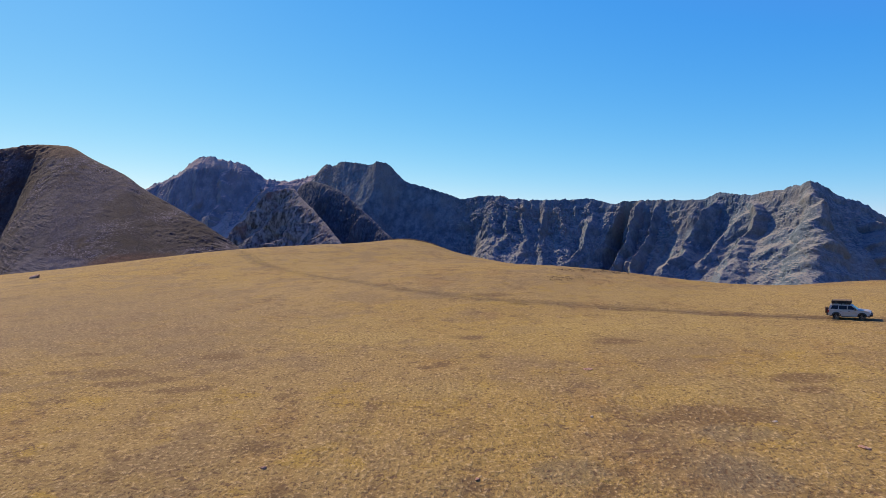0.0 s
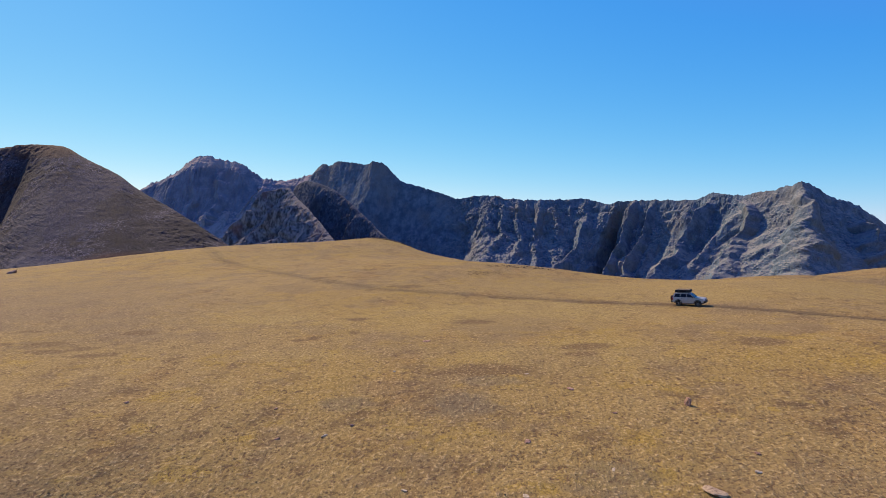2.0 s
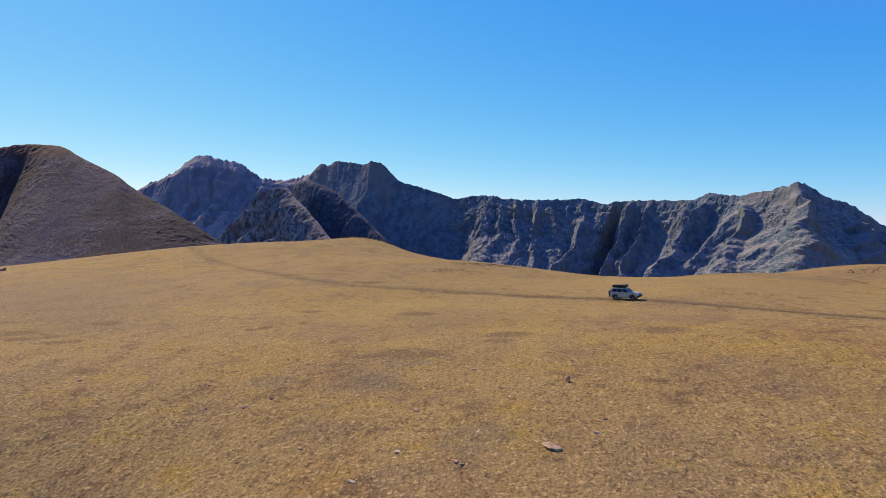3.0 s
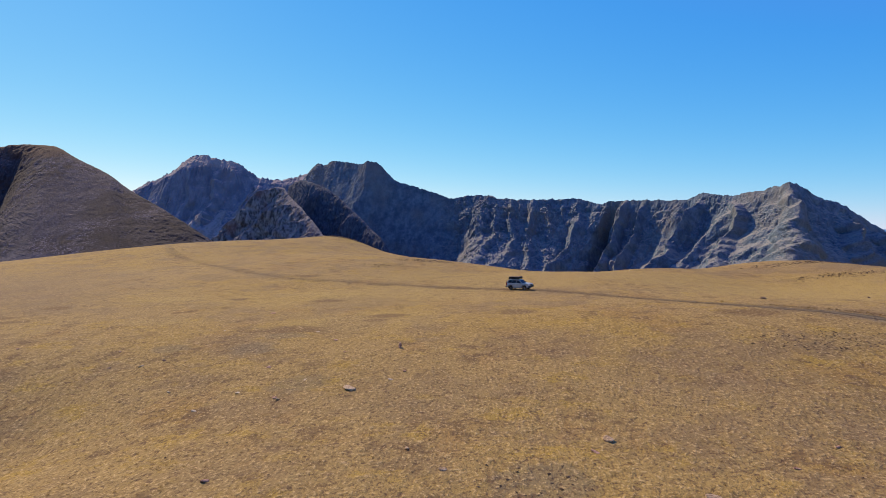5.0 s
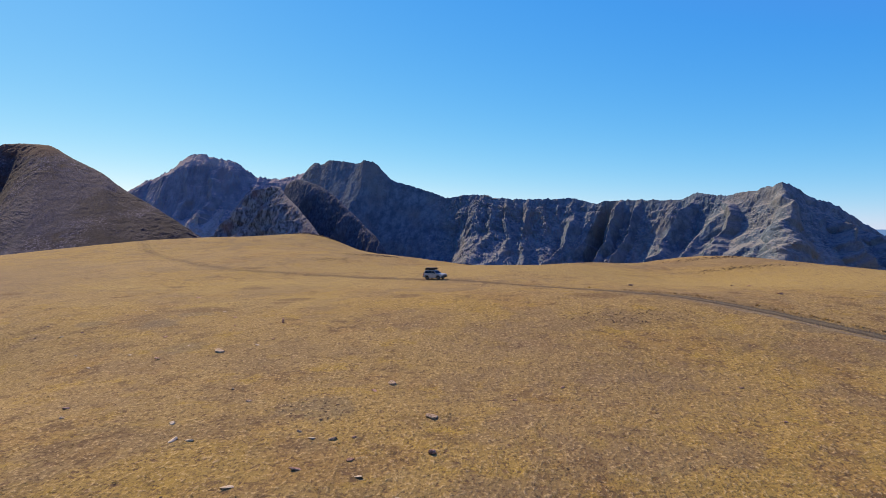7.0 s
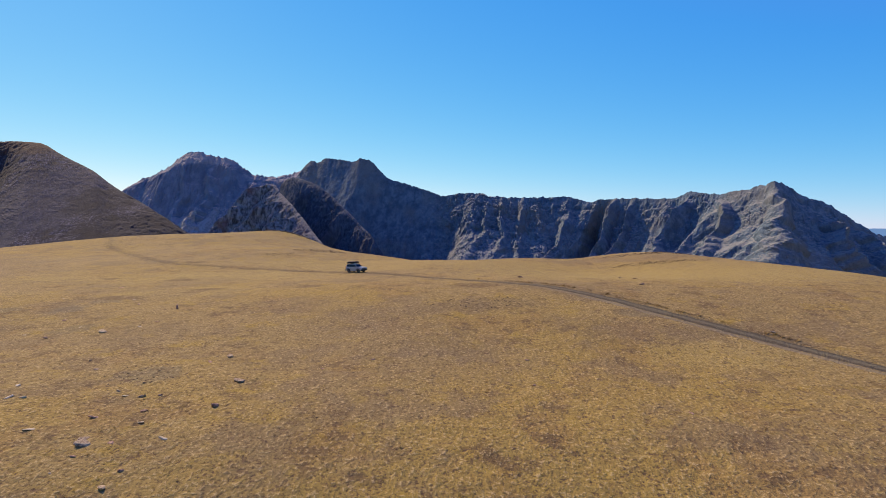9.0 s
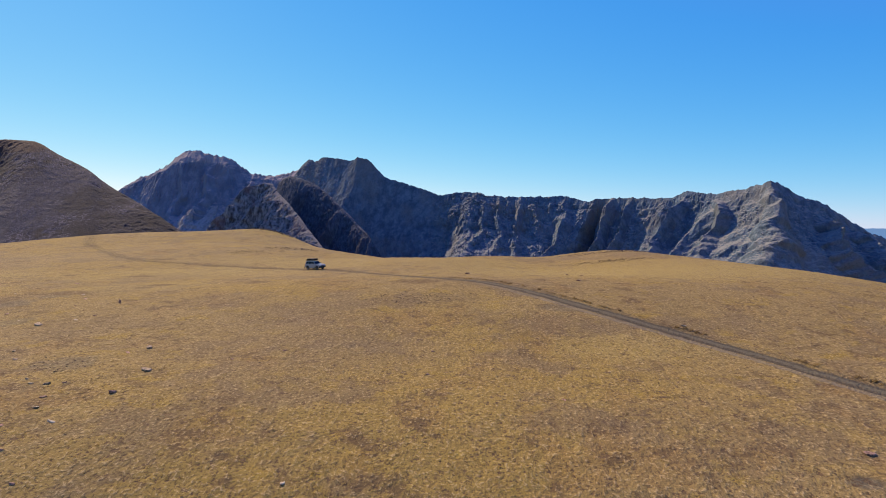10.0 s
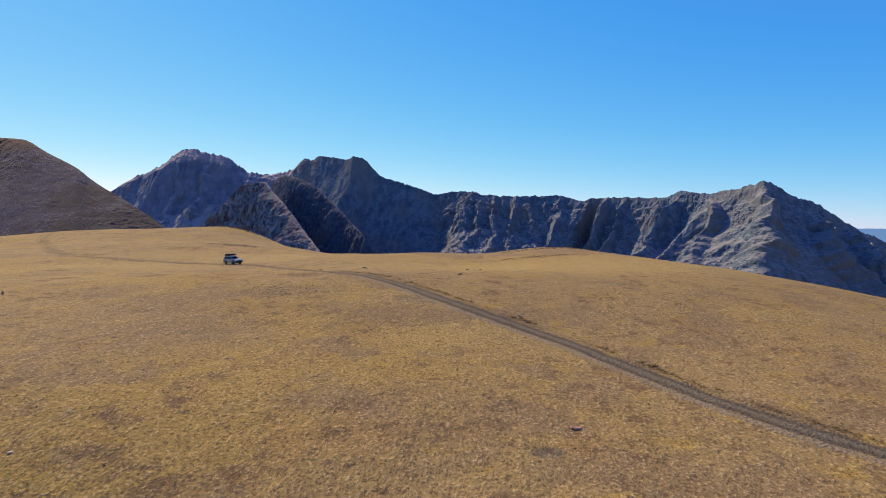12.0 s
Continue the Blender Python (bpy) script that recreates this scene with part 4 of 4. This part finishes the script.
def build_car(x, y, heading):
    car = new("car")
    half_low = lambda u, w: 0.925 - 0.05 * max(0, (w - 0.95) / 0.3) - (0.06 if u > 2.1 or u < -2.1 else 0) - (0.05 if u > 2.28 else 0)
    # lower body, with the arches of both axles
    outline = [(2.36, 0.56), (2.40, 0.75), (2.36, 0.98), (2.18, 1.085), (1.72, 1.145), (1.02, 1.205), (-0.4, 1.215), (-2.2, 1.235), (-2.27, 1.05), (-2.30, 0.70), (-2.24, 0.50), (-1.83, 0.47)]
    outline += arch(-1.36, 0.42, 0.465, 175, 5) + [(-0.86, 0.42), (0.92, 0.42)] + arch(1.43, 0.42, 0.465, 175, 5) + [(1.95, 0.50)]
    bm = bmesh.new()
    slab(bm, outline, half_low, 0.028)
    body = part("body", bm, PAINT, car, "dusty silver-white painted lower body")
    # cabin above the belt line
    half_top = lambda u, w: 0.865 - 0.21 * (w - 1.2) / 0.62 - (0.03 if u < -2.0 else 0)
    bm = bmesh.new()
    slab(bm, [(1.04, 1.19), (0.36, 1.74), (0.20, 1.815), (-0.8, 1.85), (-1.85, 1.825), (-2.02, 1.77), (-2.22, 1.21)], half_top, 0.035)
    part("cabin", bm, PAINT, car, "silver-white cabin and roof")
    bm = bmesh.new()
    slab(bm, [(2.12, 1.11), (1.70, 1.165), (1.12, 1.215), (1.12, 1.19), (1.72, 1.13), (2.12, 1.07)], lambda u, w: 0.70 - 0.06 * max(0, u - 1.1), 0.01, 1)
    part("bonnet", bm, PAINT, car, "silver-white bonnet")

    def on_side(u, w, side):
        return (u, side * (half_top(u, w) + 0.001), w)

    for side in (1, -1):
        for spec in ([(0.82, 1.27), (0.33, 1.68), (-0.10, 1.72), (-0.12, 1.27)], [(-0.20, 1.27), (-0.18, 1.72), (-1.02, 1.735), (-1.08, 1.27)], [(-1.17, 1.27), (-1.10, 1.735), (-1.78, 1.72), (-1.98, 1.30)]):
            bm = bmesh.new()
            pane(bm, [on_side(u, w, side) for u, w in spec])
            part("window", bm, GLASS, car, "dark tinted side window")
        for u0, u1 in ((0.95, -0.15), (-0.17, -1.05)):
            bm = bmesh.new()
            pane(bm, [(u0, side * 0.926, 0.52), (u0, side * 0.926, 0.95), (u0 - 0.02, side * 0.885, 1.19), (u1 + 0.02, side * 0.885, 1.19), (u1, side * 0.926, 0.95), (u1, side * 0.926, 0.52)], 0.008)
            door = part("door", bm, PAINT, car)
            bm = bmesh.new()
            box(bm, (u1 + 0.10, u1 + 0.30), (side * 0.915 - 0.012, side * 0.915 + 0.03), (1.02, 1.06), 0.01)
            part("handle", bm, BLACK_PLASTIC, door, "black door handle")
        bm = bmesh.new()
        box(bm, (0.62, 0.80), (side * 0.90 - 0.02, side * 1.09), (1.20, 1.38), 0.04) if side > 0 else box(bm, (0.62, 0.80), (-1.09, -0.88), (1.20, 1.38), 0.04)
        part("mirror", bm, BLACK_PLASTIC, car, "black door mirror")
        bm = bmesh.new()
        box(bm, (-0.82, 0.90), (min(side * 0.90, side * 1.03), max(side * 0.90, side * 1.03)), (0.36, 0.43), 0.02)
        part("side_step", bm, BLACK_PLASTIC, car, "black side step")
        for cx in (1.43, -1.36):
            bm = bmesh.new()
            ring = arch(cx, 0.42, 0.53, 178, 2, 12)
            inner = arch(cx, 0.42, 0.455, 178, 2, 12)
            for y0, y1 in ((side * 0.90, side * 0.985),):
                vs = [[bm.verts.new((u, yy, w)) for u, w in pts] for yy in (y0, y1) for pts in (ring, inner)]
                for k in range(12):
                    for p, q in ((0, 2), (2, 3), (3, 1)):
                        bm.faces.new((vs[p][k], vs[p][k + 1], vs[q][k + 1], vs[q][k]))
            part("wheel_arch", bm, BLACK_PLASTIC, car, "black wheel arch flare")
        bm = bmesh.new()
        box(bm, (2.20, 2.385), (min(side * 0.56, side * 0.85), max(side * 0.56, side * 0.85)), (0.84, 1.01), 0.03)
        part("headlight", bm, CLEAR_LAMP, car, "clear headlight")
        bm = bmesh.new()
        box(bm, (-2.31, -2.16), (min(side * 0.68, side * 0.87), max(side * 0.68, side * 0.87)), (0.82, 1.15), 0.03)
        part("tail_light", bm, RED_LAMP, car, "red tail light")
    bm = bmesh.new()
    pane(bm, [(0.99, 0.76, 1.245), (0.99, -0.76, 1.245), (0.42, -0.64, 1.705), (0.42, 0.64, 1.705)])
    part("windscreen", bm, GLASS, car, "dark windscreen")
    bm = bmesh.new()
    pane(bm, [(-2.195, 0.70, 1.28), (-2.195, -0.70, 1.28), (-2.055, -0.60, 1.70), (-2.055, 0.60, 1.70)])
    part("rear_window", bm, GLASS, car, "dark rear window")
    bm = bmesh.new()
    box(bm, (2.28, 2.44), (-0.54, 0.54), (0.76, 1.00), 0.03)
    grille = part("grille", bm, BLACK_PLASTIC, car, "black radiator grille")
    for w in (0.82, 0.88, 0.94):
        bm = bmesh.new()
        box(bm, (2.43, 2.455), (-0.5, 0.5), (w - 0.012, w + 0.012), 0.004)
        part("grille_bar", bm, RIM_METAL, grille)
    bm = bmesh.new()
    slab(bm, [(2.20, 0.46), (2.52, 0.50), (2.56, 0.62), (2.54, 0.74), (2.30, 0.76)], lambda u, w: 0.90 - 0.14 * max(0, (u - 2.3) / 0.25), 0.03)
    part("front_bumper", bm, BLACK_PLASTIC, car, "black front bumper")
    bm = bmesh.new()
    slab(bm, [(-2.22, 0.45), (-2.46, 0.48), (-2.48, 0.66), (-2.25, 0.70)], lambda u, w: 0.88, 0.03)
    part("rear_bumper", bm, BLACK_PLASTIC, car, "black rear bumper")
    bm = bmesh.new()
    box(bm, (-2.1, 2.2), (-0.62, 0.62), (0.34, 0.60), 0.05)
    part("underbody", bm, BLACK_PLASTIC, car, "black underbody")
    for cx in (1.43, -1.36):
        wheel(car, cx, 0.80, 0.395)
        wheel(car, cx, -0.80, 0.395, 180)
    spare = wheel(car, -2.44, -0.12, 1.02, 90, 0.39)
    spare.name = "spare_wheel"
    bm = bmesh.new()
    lathe(bm, [(0.33, 0.10), (0.405, 0.06), (0.41, 0.15), (0.36, 0.19), (0.1, 0.20)], 28)
    part("cover", bm, RED_CLOTH, spare, "rust-brown spare wheel cover")
    bm = bmesh.new()
    box(bm, (-2.62, -2.30), (0.36, 0.74), (0.72, 1.22), 0.05)
    part("storage_box", bm, RED_CLOTH, car, "rust-brown box on the rear door")
    # rack and folded tent on the roof
    rack = new("roof_rack")
    rack.parent = car
    for side in (1, -1):
        bm = bmesh.new()
        box(bm, (-1.95, 0.28), (side * 0.66 - 0.025, side * 0.66 + 0.025), (1.93, 1.98), 0.012)
        part("rail", bm, BLACK_PLASTIC, rack, "black roof rail")
        for u in (-1.75, -0.8, 0.1):
            bm = bmesh.new()
            box(bm, (u - 0.03, u + 0.03), (side * 0.64 - 0.03, side * 0.64 + 0.03), (1.80, 1.95), 0.008)
            part("foot", bm, BLACK_PLASTIC, rack)
    for u in (-1.8, -1.3, -0.8, -0.3, 0.15):
        bm = bmesh.new()
        box(bm, (u - 0.035, u + 0.035), (-0.68, 0.68), (1.955, 1.995), 0.01)
        part("crossbar", bm, BLACK_PLASTIC, rack)
    tent = new("roof_tent")
    tent.parent = car
    bm = bmesh.new()
    slab(bm, [(0.30, 1.985), (0.38, 2.12), (0.30, 2.29), (-1.75, 2.31), (-1.90, 2.18), (-1.84, 1.985)], lambda u, w: 0.69 - 0.05 * abs(w - 2.1) / 0.1, 0.04, 3)
    part("tent_body", bm, TENT_CLOTH, tent, "black canvas of the folded roof tent")
    bm = bmesh.new()
    slab(bm, [(0.24, 2.28), (0.22, 2.335), (-0.8, 2.355), (-1.72, 2.345), (-1.74, 2.29)], lambda u, w: 0.62, 0.03)
    part("tent_cover", bm, TENT_LID, tent, "faded tan top cover")
    for u in (-1.4, -0.2):
        bm = bmesh.new()
        slab(bm, [(u - 0.03, 2.0), (u - 0.03, 2.367), (u + 0.03, 2.367), (u + 0.03, 2.0)], lambda p, w: 0.705 - 0.06 * max(0, (w - 2.15) / 0.14))
        part("strap", bm, BLACK_PLASTIC, tent, "black tie-down strap")
    # the car stands on its wheels, along the slope
    ahead = Vector((math.cos(heading), math.sin(heading), 0))
    left = Vector((-ahead.y, ahead.x, 0))

    def level(f, s):
        p = Vector((x, y, 0)) + ahead * f + left * s
        return float(land(p.x, p.y)) - 0.015

    rise = (level(1.43, 0) - level(-1.36, 0)) / 2.79
    tilt = (level(0, 0.8) - level(0, -0.8)) / 1.6
    fx, fy = Vector((ahead.x, ahead.y, rise)).normalized(), Vector((left.x, left.y, tilt)).normalized()
    fz = fx.cross(fy).normalized()
    fy = fz.cross(fx)
    m = Matrix((fx, fy, fz)).transposed().to_4x4()
    m.translation = (x, y, level(0, 0))
    car.matrix_world = m @ Matrix.Diagonal((0.94, 0.97, 0.98, 1))
    return tagged(car, "silver-white off-road car with black roof tent on the track", "car")


# ---- assembly ----
build_ground()
build_track()
build_mountains()

near = int(np.argmin(np.hypot(TRACK[:, 0] - 49.8, TRACK[:, 1] - 74.5)))
step = TRACK[near + 4] - TRACK[near - 4]
build_car(TRACK[near, 0], TRACK[near, 1], math.atan2(step[1], step[0]))

build_stone(-108.0, 160.9, 3.2, 1.15, RED_STONE, "large red-brown boulder lying alone in turf", 12, "boulder", "boulders")
G, P, R = (GREY_STONE, "grey angular stone lying in dry turf"), (PALE_STONE, "pale whitish stone lying in dry turf"), (RED_STONE, "red-brown stone lying in dry turf")
# place, length, height, kind
STONES = (
    (10.1, 41.0, 0.42, 0.26, P), (21.6, 39.3, 0.45, 0.2, P), (6.4, 28.1, 0.5, 0.3, P), (31.6, 20.3, 0.5, 0.25, P), (12.2, 21.0, 0.4, 0.2, P),
    (28.4, 18.3, 1.3, 0.42, G), (18.8, 19.4, 0.7, 0.12, P), (32.7, 22.5, 0.4, 0.2, R), (22.8, 17.1, 0.6, 0.12, G), (24.4, 35.0, 0.7, 0.2, R),
    (16.3, 16.2, 0.6, 0.25, P), (46.8, 7.0, 0.72, 0.42, G), (50.2, -0.8, 0.95, 0.3, G), (22.4, 2.6, 0.5, 0.25, R), (32.2, -1.4, 0.4, 0.25, P),
    (45.5, 5.3, 0.6, 0.15, R), (22.4, 17.4, 0.6, 0.2, R), (50.3, -6.5, 0.65, 0.35, R), (33.5, -4.4, 0.85, 0.3, P), (34.5, -4.3, 0.8, 0.28, P),
    (32.1, -1.2, 0.4, 0.25, P), (43.8, -4.4, 0.6, 0.25, G), (42.4, -8.4, 0.7, 0.2, R), (36.1, 3.2, 0.5, 0.15, G), (41.4, -3.2, 0.35, 0.25, G),
    (75.2, 5.5, 0.4, 0.25, R), (60.7, 5.5, 0.4, 0.2, R), (44.0, -12.5, 1.0, 0.4, G), (48.7, -11.6, 0.75, 0.3, P), (103.9, 15.3, 0.85, 0.24, P),
    (74.8, -1.6, 0.4, 0.2, R), (85.5, -7.2, 0.45, 0.12, R), (56.5, 2.7, 0.4, 0.15, R), (103.4, -15.7, 0.8, 0.2, R), (97.4, 39.7, 0.8, 0.3, R),
    (101.9, 56.9, 0.9, 0.3, R), (99.6, 58.0, 0.7, 0.3, R), (80.8, 52.4, 0.9, 0.35, R), (24.0, 21.4, 0.4, 0.12, P), (12.7, 52.9, 0.8, 0.2, R),
    (33.8, 6.3, 0.55, 0.2, G), (23.7, 0.0, 0.5, 0.25, G), (39.1, -10.4, 0.9, 0.16, P), (46.1, -9.3, 0.6, 0.14, P), (42.5, -4.2, 0.6, 0.14, P), (43.9, -15.8, 0.25, 0.14, P), (45.2, -4.3, 0.4, 0.2, R),
    (45.4, -7.3, 0.5, 0.2, R), (45.6, -12.2, 0.6, 0.15, R), (47.9, -15.4, 0.4, 0.2, R), (47.6, -17.0, 0.7, 0.25, G), (66.5, -18.2, 0.5, 0.25, P),
    (50.8, -18.6, 0.4, 0.2, R), (44.2, -14.0, 0.45, 0.2, R), (1.9, 32.7, 0.4, 0.15, R), (8.1, 29.4, 0.4, 0.2, R), (-10.3, 34.5, 0.4, 0.15, R),
    (3.2, 28.0, 0.4, 0.15, R), (19.7, 25.4, 0.5, 0.2, R), (26.3, 29.3, 0.4, 0.2, R), (43.6, -11.8, 0.9, 0.2, G),
)
for n, (x, y, size, flat, (material, label)) in enumerate(STONES):
    build_stone(x, y, size, flat, material, label, 100 + n)
build_stone(31.75, 30.3, 0.50, 0.80, RED_STONE, "upright red-brown stone standing in the turf", 77)

build_rubble("dark_rubble", "patch of dark angular stones in the turf", 74.0, 27.0, 8.5, 3.6, 520, 0.04, 0.18, 1)
build_rubble("rubble", "small dark stone field near the plateau edge", 22.9, 114.3, 5.5, 3.5, 200, 0.06, 0.28, 2)
build_rubble("rubble", "strip of broken stones along the plateau edge", 32.0, 129.0, 9.0, 4.0, 260, 0.08, 0.34, 3)
build_rubble("rubble", "broken rock on top of the knoll", -15.5, 260.0, 15.0, 6.0, 420, 0.2, 1.1, 4)
build_rubble("rubble", "brown stones on the flank of the knoll", 117.7, 93.3, 13.0, 3.5, 420, 0.06, 0.32, 5)
build_rubble("rubble", "brown stones along the top of the knoll", 127.0, 117.0, 16.0, 5.0, 420, 0.08, 0.40, 6)
build_rubble("pebbles", "small stones in a bare gravel patch", 41.5, 1.0, 4.2, 3.4, 70, 0.04, 0.17, 8)
build_rubble("pebbles", "small stones in a bare gravel patch", 101.2, -18.9, 2.4, 1.4, 40, 0.03, 0.10, 9)
build_rubble("pebbles", "loose pebbles scattered over the turf", 58.0, 15.0, 80.0, 48.0, 300, 0.03, 0.12, 7)
build_grass()
build_verge()
